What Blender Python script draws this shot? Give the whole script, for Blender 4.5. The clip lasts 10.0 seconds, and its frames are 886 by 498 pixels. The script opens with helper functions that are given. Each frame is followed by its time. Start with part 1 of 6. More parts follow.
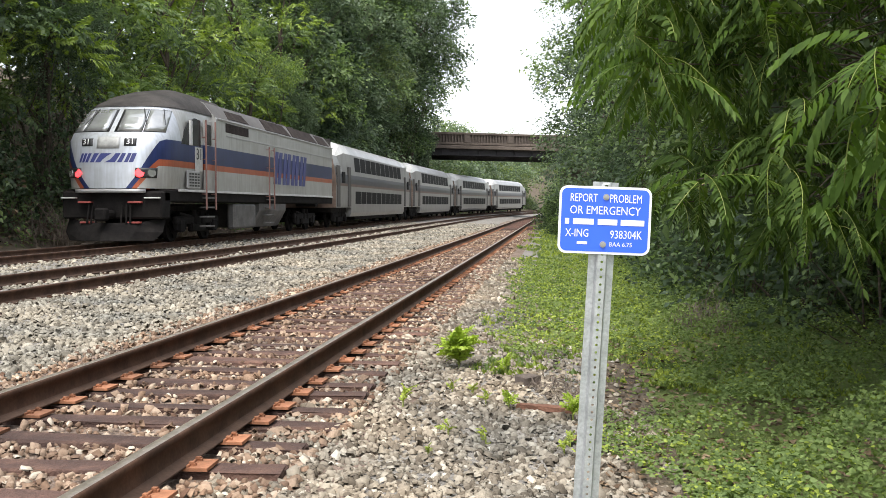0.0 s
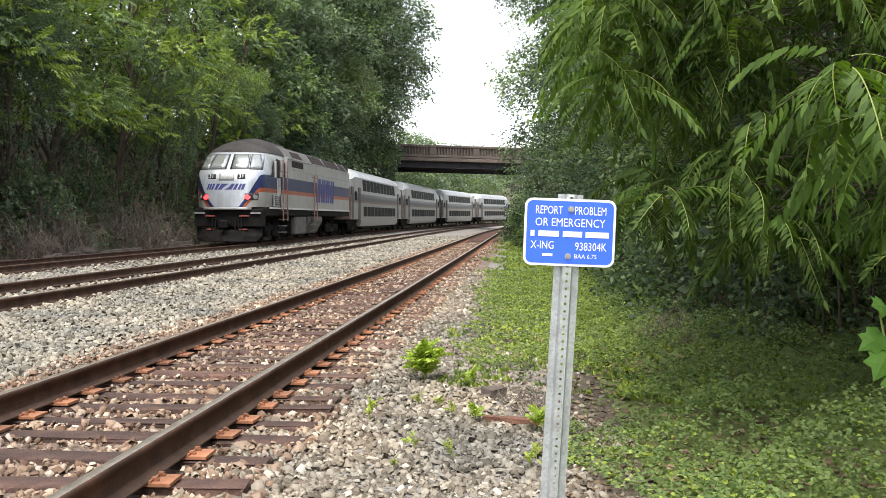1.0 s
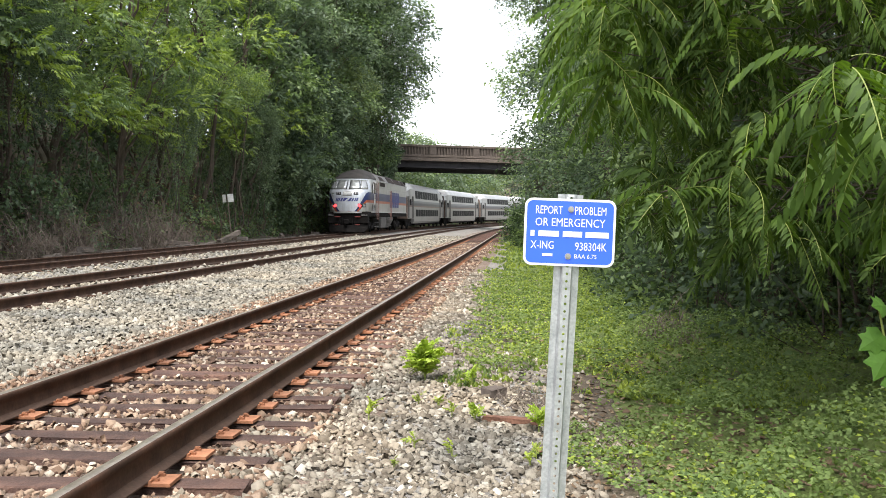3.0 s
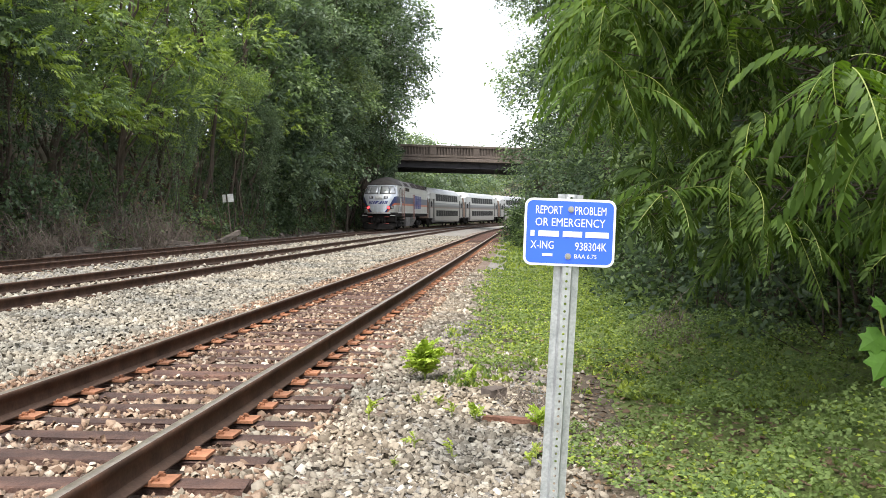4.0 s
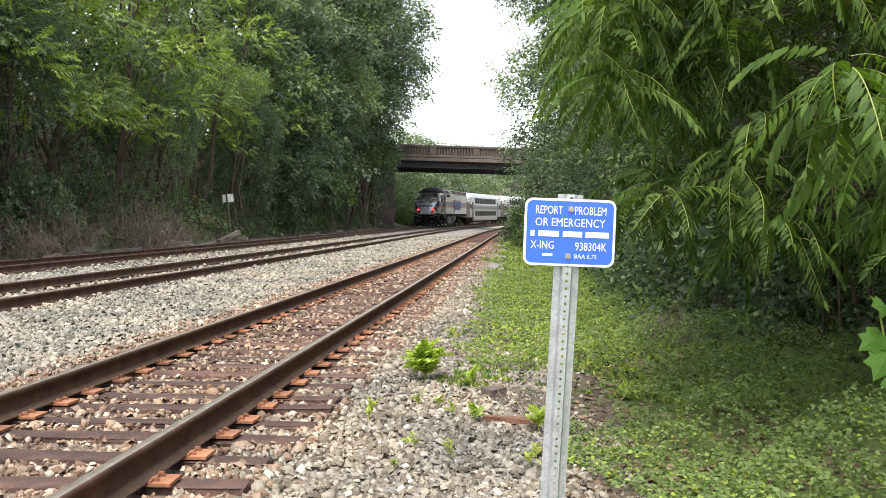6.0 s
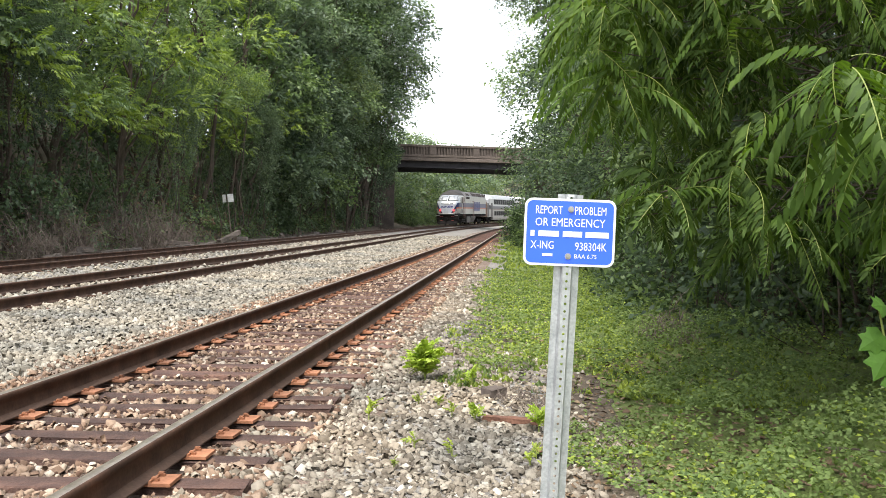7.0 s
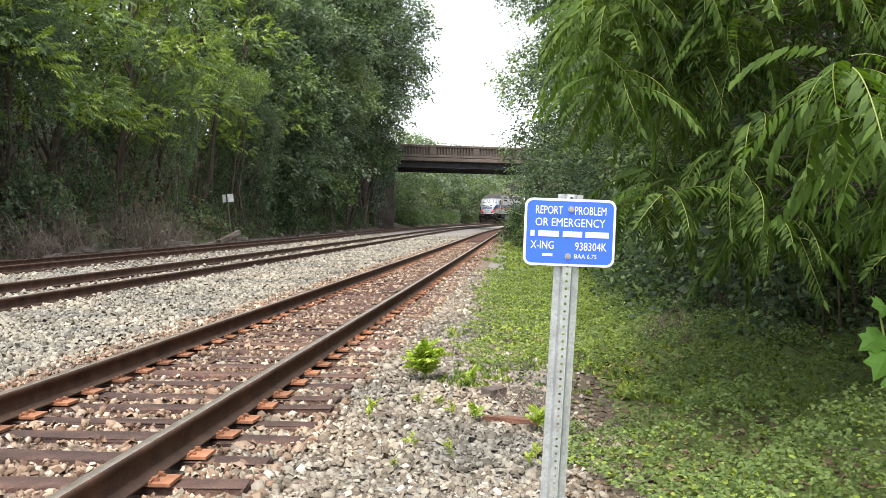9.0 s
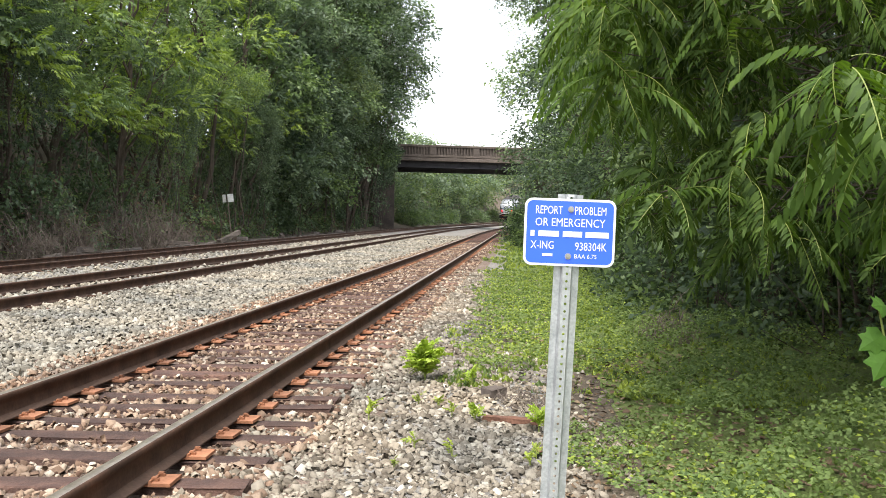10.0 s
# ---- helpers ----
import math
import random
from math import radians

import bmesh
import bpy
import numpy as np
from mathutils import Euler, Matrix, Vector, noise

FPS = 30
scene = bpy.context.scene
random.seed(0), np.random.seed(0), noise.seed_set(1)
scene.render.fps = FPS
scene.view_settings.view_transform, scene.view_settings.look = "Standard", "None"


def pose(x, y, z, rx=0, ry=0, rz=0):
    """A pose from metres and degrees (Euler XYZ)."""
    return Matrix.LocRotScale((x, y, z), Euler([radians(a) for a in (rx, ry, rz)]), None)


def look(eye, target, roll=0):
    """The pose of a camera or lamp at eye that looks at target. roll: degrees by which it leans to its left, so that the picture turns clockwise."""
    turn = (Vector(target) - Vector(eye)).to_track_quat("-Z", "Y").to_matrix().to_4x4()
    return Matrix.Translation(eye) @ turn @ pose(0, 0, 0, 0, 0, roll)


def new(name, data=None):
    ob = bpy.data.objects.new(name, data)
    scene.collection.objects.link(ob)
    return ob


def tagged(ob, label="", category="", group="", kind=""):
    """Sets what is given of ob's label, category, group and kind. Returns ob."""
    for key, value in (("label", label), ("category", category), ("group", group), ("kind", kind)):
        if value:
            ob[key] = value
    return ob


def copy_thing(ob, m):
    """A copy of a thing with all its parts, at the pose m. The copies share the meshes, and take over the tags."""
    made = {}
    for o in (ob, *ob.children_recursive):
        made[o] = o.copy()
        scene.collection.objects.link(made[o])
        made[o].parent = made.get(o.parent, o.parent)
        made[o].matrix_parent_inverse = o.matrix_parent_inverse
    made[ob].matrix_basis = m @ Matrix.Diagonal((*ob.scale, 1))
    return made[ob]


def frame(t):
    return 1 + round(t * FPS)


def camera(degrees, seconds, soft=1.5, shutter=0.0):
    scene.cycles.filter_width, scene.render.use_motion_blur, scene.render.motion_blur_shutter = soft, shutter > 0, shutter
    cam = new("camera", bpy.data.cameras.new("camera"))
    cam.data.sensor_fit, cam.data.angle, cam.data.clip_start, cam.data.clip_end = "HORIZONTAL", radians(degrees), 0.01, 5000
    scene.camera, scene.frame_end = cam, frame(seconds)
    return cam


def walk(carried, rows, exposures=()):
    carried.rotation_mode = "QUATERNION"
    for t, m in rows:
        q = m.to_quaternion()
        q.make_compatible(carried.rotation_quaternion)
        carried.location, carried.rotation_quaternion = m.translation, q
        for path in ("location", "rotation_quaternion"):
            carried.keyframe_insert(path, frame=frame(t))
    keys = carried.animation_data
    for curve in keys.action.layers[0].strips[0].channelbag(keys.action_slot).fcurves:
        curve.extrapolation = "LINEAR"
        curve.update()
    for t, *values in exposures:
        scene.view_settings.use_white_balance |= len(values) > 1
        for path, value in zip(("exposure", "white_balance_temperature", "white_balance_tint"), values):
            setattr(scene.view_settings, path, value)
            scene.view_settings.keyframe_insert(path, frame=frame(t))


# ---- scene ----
# camera on a tripod: a short swing to the right at the start, then at rest
cam = camera(50.0, 10.0, 0.6)
EYE = (0.0, 0.0, 1.149)


def aim(yaw, pitch):
    a, p = radians(4.695 + yaw), radians(-1.753 + pitch)
    t = (EYE[0] - math.sin(a) * math.cos(p) * 50, EYE[1] + math.cos(a) * math.cos(p) * 50, EYE[2] + math.sin(p) * 50)
    return look(EYE, t, 0.04)


walk(cam, [(0.0, aim(2.06, -0.735)), (0.1, aim(0.97, -0.37)), (0.2, aim(-0.375, -0.10)), (0.3, aim(0, 0)), (0.4, aim(0, 0)), (10.0, aim(0, 0))],
     [(0.0, 1.48), (1.0, 1.55), (2.5, 1.66), (10.0, 1.68)])

# bright overcast sky, one wide soft sun high behind the camera
SUN_EL, SUN_AZ = radians(64), radians(190)
world = bpy.data.worlds.new("sky")
scene.world = world
world.use_nodes = True
wn, wl = world.node_tree.nodes, world.node_tree.links
sky = wn.new("ShaderNodeTexSky")
sky.sky_type, sky.sun_disc = "NISHITA", False
sky.sun_elevation, sky.sun_rotation = SUN_EL, SUN_AZ
sky.air_density, sky.dust_density, sky.ozone_density = 1.0, 2.0, 1.0
soft = wn.new("ShaderNodeHueSaturation")
soft.inputs["Saturation"].default_value = 0.30
wl.new(sky.outputs[0], soft.inputs["Color"])
wl.new(soft.outputs[0], wn["Background"].inputs["Color"])
wn["Background"].inputs["Strength"].default_value = 0.15
sun = bpy.data.lights.new("sun", "SUN")
sun.energy, sun.angle, sun.color = 1.5, radians(40), (1.0, 0.96, 0.90)
sun_ob = new("sun", sun)
sd = Vector((math.sin(SUN_AZ) * math.cos(SUN_EL), math.cos(SUN_AZ) * math.cos(SUN_EL), math.sin(SUN_EL)))
sun_ob.matrix_world = look(sd * 60, (0, 0, 0))


# ---------- materials ----------
def material(name, rough=0.8, metal=0.0):
    m = bpy.data.materials.new(name)
    m.use_nodes = True
    b = m.node_tree.nodes["Principled BSDF"]
    b.inputs["Roughness"].default_value, b.inputs["Metallic"].default_value = rough, metal
    return m, m.node_tree.nodes, m.node_tree.links, b


def ramp(n, stops):
    r = n.new("ShaderNodeValToRGB")
    el = r.color_ramp.elements
    while len(el) < len(stops):
        el.new(0.5)
    for e, (p, c) in zip(el, stops):
        e.position, e.color = p, (*c, 1)
    return r


def noisy(n, l, scale, detail=4.0, coord="Object", rough=0.6):
    t = n.new("ShaderNodeTexCoord")
    x = n.new("ShaderNodeTexNoise")
    x.inputs["Scale"].default_value, x.inputs["Detail"].default_value, x.inputs["Roughness"].default_value = scale, detail, rough
    l.new(t.outputs[coord], x.inputs["Vector"])
    return x


def mixed(n, l, kind, fac, a, b):
    m = n.new("ShaderNodeMix")
    m.data_type, m.blend_type = "RGBA", kind
    for sock, v in ((m.inputs["Factor"], fac), (m.inputs[6], a), (m.inputs[7], b)):
        if hasattr(v, "links"):
            l.new(v, sock)
        elif isinstance(v, tuple):
            sock.default_value = (*v, 1)
        else:
            sock.default_value = v
    return m.outputs[2]


def bumped(n, l, b, height, strength=0.4, dist=0.02):
    u = n.new("ShaderNodeBump")
    u.inputs["Strength"].default_value, u.inputs["Distance"].default_value = strength, dist
    l.new(height, u.inputs["Height"])
    l.new(u.outputs[0], b.inputs["Normal"])


def surface(name, stops, scale=6.0, fine=60.0, rough=0.85, metal=0.0, bump=0.3, dist=0.01, vary=0.0, amount=0.5):
    """Two scales of noise through a ramp, with relief; vary: how far single objects differ in tone."""
    m, n, l, b = material(name, rough, metal)
    big, small = noisy(n, l, scale), noisy(n, l, fine, 3)
    r = ramp(n, stops)
    l.new(big.outputs["Fac"], r.inputs["Fac"])
    r2 = ramp(n, [(0.25, (0.45, 0.45, 0.45)), (0.75, (1.25, 1.25, 1.25))])
    l.new(small.outputs["Fac"], r2.inputs["Fac"])
    col = mixed(n, l, "MULTIPLY", amount, r.outputs[0], r2.outputs[0])
    if vary:
        o = n.new("ShaderNodeObjectInfo")
        r3 = ramp(n, [(0.0, (1 - vary,) * 3), (1.0, (1 + vary, 1 + vary * 0.85, 1 + vary * 0.7))])
        l.new(o.outputs["Random"], r3.inputs["Fac"])
        col = mixed(n, l, "MULTIPLY", 1.0, col, r3.outputs[0])
    l.new(col, b.inputs["Base Color"])
    if bump:
        bumped(n, l, b, small.outputs["Fac"], bump, dist)
    return m


def islands(name, stops, rough=0.85, bump=0.0, fine=40.0, translucent=0.0, tint=(1.1, 1.2, 0.5), gloss=0.3, patch=0.0):
    """For many small joined pieces: each piece takes its tone by chance."""
    m, n, l, b = material(name, rough)
    g = n.new("ShaderNodeNewGeometry")
    r = ramp(n, stops)
    l.new(g.outputs["Random Per Island"], r.inputs["Fac"])
    col = r.outputs[0]
    if patch:
        big = noisy(n, l, patch, 3)
        r2 = ramp(n, [(0.3, (0.55, 0.6, 0.6)), (0.7, (1.35, 1.25, 1.05))])
        l.new(big.outputs["Fac"], r2.inputs["Fac"])
        col = mixed(n, l, "MULTIPLY", 0.8, col, r2.outputs[0])
    x = noisy(n, l, fine, 3)
    if bump:
        bumped(n, l, b, x.outputs["Fac"], bump, 0.01)
    r4 = ramp(n, [(0.3, (0.7, 0.7, 0.7)), (0.7, (1.15, 1.15, 1.15))])
    l.new(x.outputs["Fac"], r4.inputs["Fac"])
    col = mixed(n, l, "MULTIPLY", 0.6, col, r4.outputs[0])
    l.new(col, b.inputs["Base Color"])
    b.inputs["Specular IOR Level"].default_value = gloss
    if translucent:
        t = n.new("ShaderNodeBsdfTranslucent")
        l.new(mixed(n, l, "MULTIPLY", 1.0, col, tint), t.inputs["Color"])
        s = n.new("ShaderNodeMixShader")
        s.inputs[0].default_value = translucent
        l.new(b.outputs[0], s.inputs[1])
        l.new(t.outputs[0], s.inputs[2])
        l.new(s.outputs[0], n["Material Output"].inputs["Surface"])
    return m


def plain(name, c, rough=0.5, metal=0.0, glow=0.0, var=0.25, scale=8.0):
    m, n, l, b = material(name, rough, metal)
    x = noisy(n, l, scale, 5)
    r = ramp(n, [(0.3, tuple(v * (1 - var) for v in c)), (0.7, tuple(min(1, v * (1 + var * 0.5)) for v in c))])
    l.new(x.outputs["Fac"], r.inputs["Fac"])
    l.new(r.outputs[0], b.inputs["Base Color"])
    if glow:
        b.inputs["Emission Color"].default_value, b.inputs["Emission Strength"].default_value = (*c, 1), glow
    return m


M_ground = surface("soil_and_litter", [(0.3, (0.07, 0.05, 0.035)), (0.55, (0.13, 0.10, 0.07)), (0.75, (0.09, 0.09, 0.04))], 1.5, 40, 0.95, 0, 0.6, 0.03)
M_turf = surface("thin_turf", [(0.3, (0.10, 0.13, 0.035)), (0.55, (0.16, 0.21, 0.05)), (0.75, (0.20, 0.25, 0.07))], 2.0, 50, 0.95, 0, 0.8, 0.03)
M_bed = surface("ballast_bed", [(0.3, (0.185, 0.17, 0.152)), (0.7, (0.32, 0.298, 0.268))], 2.0, 22, 0.95, 0, 1.0, 0.05, 0, 0.8)
M_bed_rust = surface("rusty_ballast_bed", [(0.3, (0.13, 0.09, 0.067)), (0.7, (0.28, 0.21, 0.165))], 2.0, 22, 0.95, 0, 1.0, 0.05, 0, 0.8)
M_stone = islands("crushed_grey_stone", [(0.0, (0.12, 0.108, 0.094)), (0.4, (0.235, 0.216, 0.19)), (0.8, (0.305, 0.284, 0.253)), (1.0, (0.385, 0.363, 0.33))], 0.95, 0.4, 50, 0, (1, 1, 1), 0.2, 0.6)
M_stone_tan = islands("weathered_tan_stone", [(0.0, (0.11, 0.092, 0.076)), (0.4, (0.217, 0.188, 0.159)), (0.8, (0.315, 0.281, 0.242)), (0.96, (0.40, 0.366, 0.325)), (1.0, (0.56, 0.53, 0.49))], 0.95, 0.4, 50, 0, (1, 1, 1), 0.2, 0.9)
M_stone_rust = islands("rust_stained_stone", [(0.0, (0.11, 0.066, 0.05)), (0.45, (0.235, 0.162, 0.122)), (0.85, (0.36, 0.275, 0.22)), (1.0, (0.54, 0.48, 0.42))], 0.95, 0.4, 50, 0, (1, 1, 1), 0.2, 0.9)
M_rail = surface("rusty_rail_steel", [(0.3, (0.045, 0.026, 0.018)), (0.7, (0.11, 0.06, 0.04))], 4, 50, 0.85, 0.0, 0.2, 0.004)
M_rail.node_tree.nodes["Principled BSDF"].inputs["Specular IOR Level"].default_value = 0.2
M_railtop = surface("polished_rail_head", [(0.3, (0.30, 0.25, 0.20)), (0.7, (0.46, 0.40, 0.33))], 9, 80, 0.42, 0.8, 0.0)
M_railfoot = surface("rust_dusted_rail_foot", [(0.3, (0.065, 0.038, 0.027)), (0.7, (0.125, 0.073, 0.05))], 4, 50, 0.9, 0.0, 0.2, 0.004)
M_railtop_dull = surface("worn_rail_head", [(0.3, (0.12, 0.09, 0.075)), (0.7, (0.24, 0.2, 0.175))], 9, 80, 0.5, 0.6, 0.0)
M_tie = surface("weathered_tie_wood", [(0.25, (0.04, 0.025, 0.021)), (0.5, (0.088, 0.05, 0.04)), (0.75, (0.17, 0.098, 0.072))], 3.0, 45, 0.92, 0, 0.8, 0.02, 0.45)
M_plate = surface("orange_rust_plate", [(0.3, (0.19, 0.085, 0.046)), (0.7, (0.36, 0.165, 0.09))], 8, 60, 0.9, 0.1, 0.4, 0.005, 0.35)
M_concrete = surface("old_stained_concrete", [(0.25, (0.065, 0.052, 0.043)), (0.5, (0.125, 0.10, 0.084)), (0.8, (0.19, 0.155, 0.13))], 0.5, 9, 0.93, 0, 0.5, 0.03, 0.1, 0.7)
# pier and abutment concrete: the trees' shade is put into this darker colour
M_concrete_shaded = surface("shade_darkened_concrete", [(0.25, (0.03, 0.025, 0.021)), (0.5, (0.065, 0.052, 0.043)), (0.8, (0.12, 0.098, 0.082))], 0.6, 9, 0.95, 0, 0.5, 0.03, 0.1, 0.7)
M_girder = surface("dark_painted_girder", [(0.3, (0.022, 0.021, 0.026)), (0.7, (0.05, 0.046, 0.05))], 0.8, 12, 0.8, 0.1, 0.2, 0.01)
M_bark = surface("grey_brown_bark", [(0.3, (0.045, 0.034, 0.025)), (0.7, (0.12, 0.092, 0.07))], 3, 26, 0.95, 0, 0.9, 0.04)
M_twig = surface("dry_twigs", [(0.3, (0.095, 0.072, 0.057)), (0.7, (0.22, 0.178, 0.145))], 4, 30, 0.95, 0, 0.3, 0.01)
M_leaf_far = islands("tree_leaves", [(0.0, (0.085, 0.135, 0.06)), (0.5, (0.155, 0.23, 0.10)), (0.85, (0.21, 0.295, 0.13)), (1.0, (0.26, 0.34, 0.16))], 0.5, 0, 30, 0.45, (1.15, 1.25, 0.7), 0.45, 0.25)
M_leaf_dark = islands("dark_green_leaves", [(0.0, (0.04, 0.062, 0.04)), (0.6, (0.072, 0.11, 0.066)), (1.0, (0.125, 0.18, 0.11))], 0.5, 0, 30, 0.35, (1.2, 1.3, 0.75), 0.22, 0.3)
# haze over the bank is put into this greyer, bluer leaf colour
M_leaf_grey = islands("hazy_grey_green_leaves", [(0.0, (0.085, 0.122, 0.082)), (0.6, (0.155, 0.215, 0.14)), (1.0, (0.225, 0.295, 0.195))], 0.5, 0, 30, 0.45, (1.1, 1.2, 0.85), 0.5, 0.3)
# a paler, duller green carries the haze beyond the bridge
M_leaf_pale = islands("hazy_pale_green_leaves", [(0.0, (0.12, 0.165, 0.075)), (0.6, (0.19, 0.25, 0.115)), (1.0, (0.26, 0.32, 0.16))], 0.55, 0, 30, 0.35, (1.2, 1.3, 0.6), 0.35, 0.3)
M_leaf_bright = islands("yellow_green_leaves", [(0.0, (0.15, 0.22, 0.05)), (0.5, (0.25, 0.345, 0.08)), (1.0, (0.34, 0.44, 0.12))], 0.5, 0, 30, 0.4, (1.2, 1.3, 0.4), 0.35, 0.4)
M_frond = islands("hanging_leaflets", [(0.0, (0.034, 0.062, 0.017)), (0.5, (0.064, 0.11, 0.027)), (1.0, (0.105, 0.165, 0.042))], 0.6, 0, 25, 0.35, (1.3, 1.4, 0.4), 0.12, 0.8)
# the same leaflets with the light on them put into the colour
M_frond_lit = islands("lit_leaflets", [(0.0, (0.05, 0.094, 0.016)), (0.6, (0.08, 0.138, 0.023)), (1.0, (0.11, 0.178, 0.032))], 0.55, 0, 25, 0.4, (1.3, 1.4, 0.4), 0.2)
M_stem = plain("green_stem", (0.20, 0.24, 0.05), 0.6)
M_cover = islands("ground_cover_leaves", [(0.0, (0.115, 0.168, 0.06)), (0.5, (0.158, 0.226, 0.08)), (0.9, (0.19, 0.262, 0.098)), (1.0, (0.23, 0.295, 0.122))], 0.65, 0, 30, 0.3, (1.2, 1.3, 0.5), 0.18, 0.7)
M_grass = islands("fresh_grass", [(0.0, (0.19, 0.25, 0.04)), (0.5, (0.285, 0.36, 0.06)), (1.0, (0.37, 0.45, 0.10))], 0.6, 0, 30, 0.3, (1.2, 1.3, 0.4), 0.3, 0.6)
M_litter = islands("dead_leaves", [(0.0, (0.07, 0.045, 0.028)), (0.6, (0.15, 0.10, 0.06)), (1.0, (0.3, 0.22, 0.14))], 0.9)


# ---------- mesh helpers ----------
def part(name, bm, mat, parent=None, label="", smooth=False):
    me = bpy.data.meshes.new(name)
    bmesh.ops.recalc_face_normals(bm, faces=bm.faces)
    bm.to_mesh(me)
    bm.free()
    for m in mat if isinstance(mat, (list, tuple)) else [mat]:
        me.materials.append(m)
    if smooth:
        me.polygons.foreach_set("use_smooth", [True] * len(me.polygons))
    ob = new(name, me)
    ob.parent = parent
    return tagged(ob, label)


def raw(name, verts, faces, mat, parent=None, label="", smooth=False, index=None):
    """A mesh from arrays: verts (n, 3), faces (m, k), all with k corners."""
    verts, faces = np.asarray(verts, np.float32), np.asarray(faces, np.int32)
    me = bpy.data.meshes.new(name)
    me.vertices.add(len(verts))
    me.vertices.foreach_set("co", verts.ravel())
    k = faces.shape[1]
    me.loops.add(faces.size)
    me.loops.foreach_set("vertex_index", faces.ravel())
    me.polygons.add(len(faces))
    me.polygons.foreach_set("loop_start", np.arange(0, faces.size, k, dtype=np.int32))
    if index is not None:
        me.polygons.foreach_set("material_index", np.asarray(index, np.int32))
    if smooth:
        me.polygons.foreach_set("use_smooth", np.ones(len(faces), bool))
    me.update(calc_edges=True)
    for m in mat if isinstance(mat, (list, tuple)) else [mat]:
        me.materials.append(m)
    ob = new(name, me)
    ob.parent = parent
    return tagged(ob, label)


def box(bm, x0, x1, y0, y1, z0, z1, bevel=0.0, m=None):
    r = bmesh.ops.create_cube(bm, size=1)
    vs = r["verts"]
    for v in vs:
        v.co = Vector(((x0 + x1) / 2 + v.co.x * (x1 - x0), (y0 + y1) / 2 + v.co.y * (y1 - y0), (z0 + z1) / 2 + v.co.z * (z1 - z0)))
    if bevel:
        es = list({e for v in vs for e in v.link_edges})
        vs = list({v for f in bmesh.ops.bevel(bm, geom=es, offset=bevel, segments=1, affect="EDGES")["faces"] for v in f.verts} | {v for v in vs if v.is_valid})
    if m is not None:
        bmesh.ops.transform(bm, matrix=m, verts=vs)
    return vs


def thicken(bm, t):
    bm.normal_update()
    bmesh.ops.solidify(bm, geom=bm.faces[:], thickness=t)


def made_box(*a, **k):
    bm = bmesh.new()
    box(bm, *a, **k)
    return bm


def rod(bm, p, q, r0, r1=None, seg=8):
    p, q = Vector(p), Vector(q)
    d = q - p
    m = Matrix.Translation((p + q) / 2) @ d.to_track_quat("Z", "Y").to_matrix().to_4x4()
    bmesh.ops.create_cone(bm, cap_ends=True, segments=seg, radius1=r0, radius2=r0 if r1 is None else r1, depth=d.length, matrix=m)


def sweep(rings, closed=True):
    """Faces over rings (n, k, 3) of equal size."""
    rings = np.asarray(rings)
    n, k = rings.shape[:2]
    i, j = np.meshgrid(np.arange(n - 1), np.arange(k if closed else k - 1), indexing="ij")
    a = i * k + j
    b = i * k + (j + 1) % k
    return rings.reshape(-1, 3), np.stack([a, b, b + k, a + k], -1).reshape(-1, 4)


def thing(name, label, category, group="", m=None):
    e = tagged(new(name), label, category, group)
    if m is not None:
        e.matrix_basis = m
    return e


# ---------- the line of the tracks ----------
S = np.arange(-60, 420, 0.5)
KAPPA = 0.00258 * np.clip((S - 56.9) / 51.7, 0, 1)
KAPPA[S > 240] = 0
HEAD = np.cumsum(KAPPA) * 0.5
LX = np.cumsum(np.sin(HEAD)) * 0.5
LX += -2.688 - np.interp(0, S, LX)
LY = np.cumsum(np.cos(HEAD)) * 0.5
LY += -np.interp(0, S, LY)
SC = np.clip(S, 0, 230)
LZ = -0.00116 * SC + 3e-5 * SC ** 2
TRACKS = {"near": (0.0, 0.0, 0.0), "mid": (-5.384, 0.056, 0.028), "far": (-9.998, 0.086, 0.0)}


def line(s, off=0.0, up=0.0):
    """Points of the line at s metres along it, off to its right, up from its rail head."""
    s = np.asarray(s, float)
    f = lambda a: np.interp(s, S, a)
    h = f(HEAD)
    return np.stack([f(LX) + off * np.cos(h), f(LY) - off * np.sin(h), f(LZ) + up + 0 * s], -1)


def heading(s):
    return float(np.interp(s, S, HEAD))


# ground: height over the lateral distance from the near track
PROF = np.array([(-400, 18), (-60, 15), (-36, 11), (-26, 7.0), (-19, 2.4), (-15, 0.35), (-13.2, -0.12), (-12.2, -0.14), (-11.6, -0.12), (-8.4, -0.12), (-7.4, -0.17), (-6.8, -0.13),
                 (-4.0, -0.15), (-3.0, -0.22), (-2.2, -0.215), (-1.5, -0.235), (1.4, -0.24), (2.0, -0.28), (2.8, -0.35), (4.2, -0.39), (6.0, -0.36), (9, 0.1), (16, 1.6), (40, 4), (400, 6)])


def ground_z(x, y):
    x, y = np.asarray(x, float), np.asarray(y, float)
    lat = x - np.interp(y, LY, LX)
    n = 0.03 * np.sin(x * 1.7 + y * 0.9) + 0.03 * np.sin(x * 0.6 - y * 1.3 + 2)
    wild = np.clip((lat - 2.6) / 1.5, 0, 1) + np.clip((-12.6 - lat) / 2, 0, 1)
    return np.interp(lat, PROF[:, 0], PROF[:, 1]) + np.interp(y, LY, LZ) + n * wild


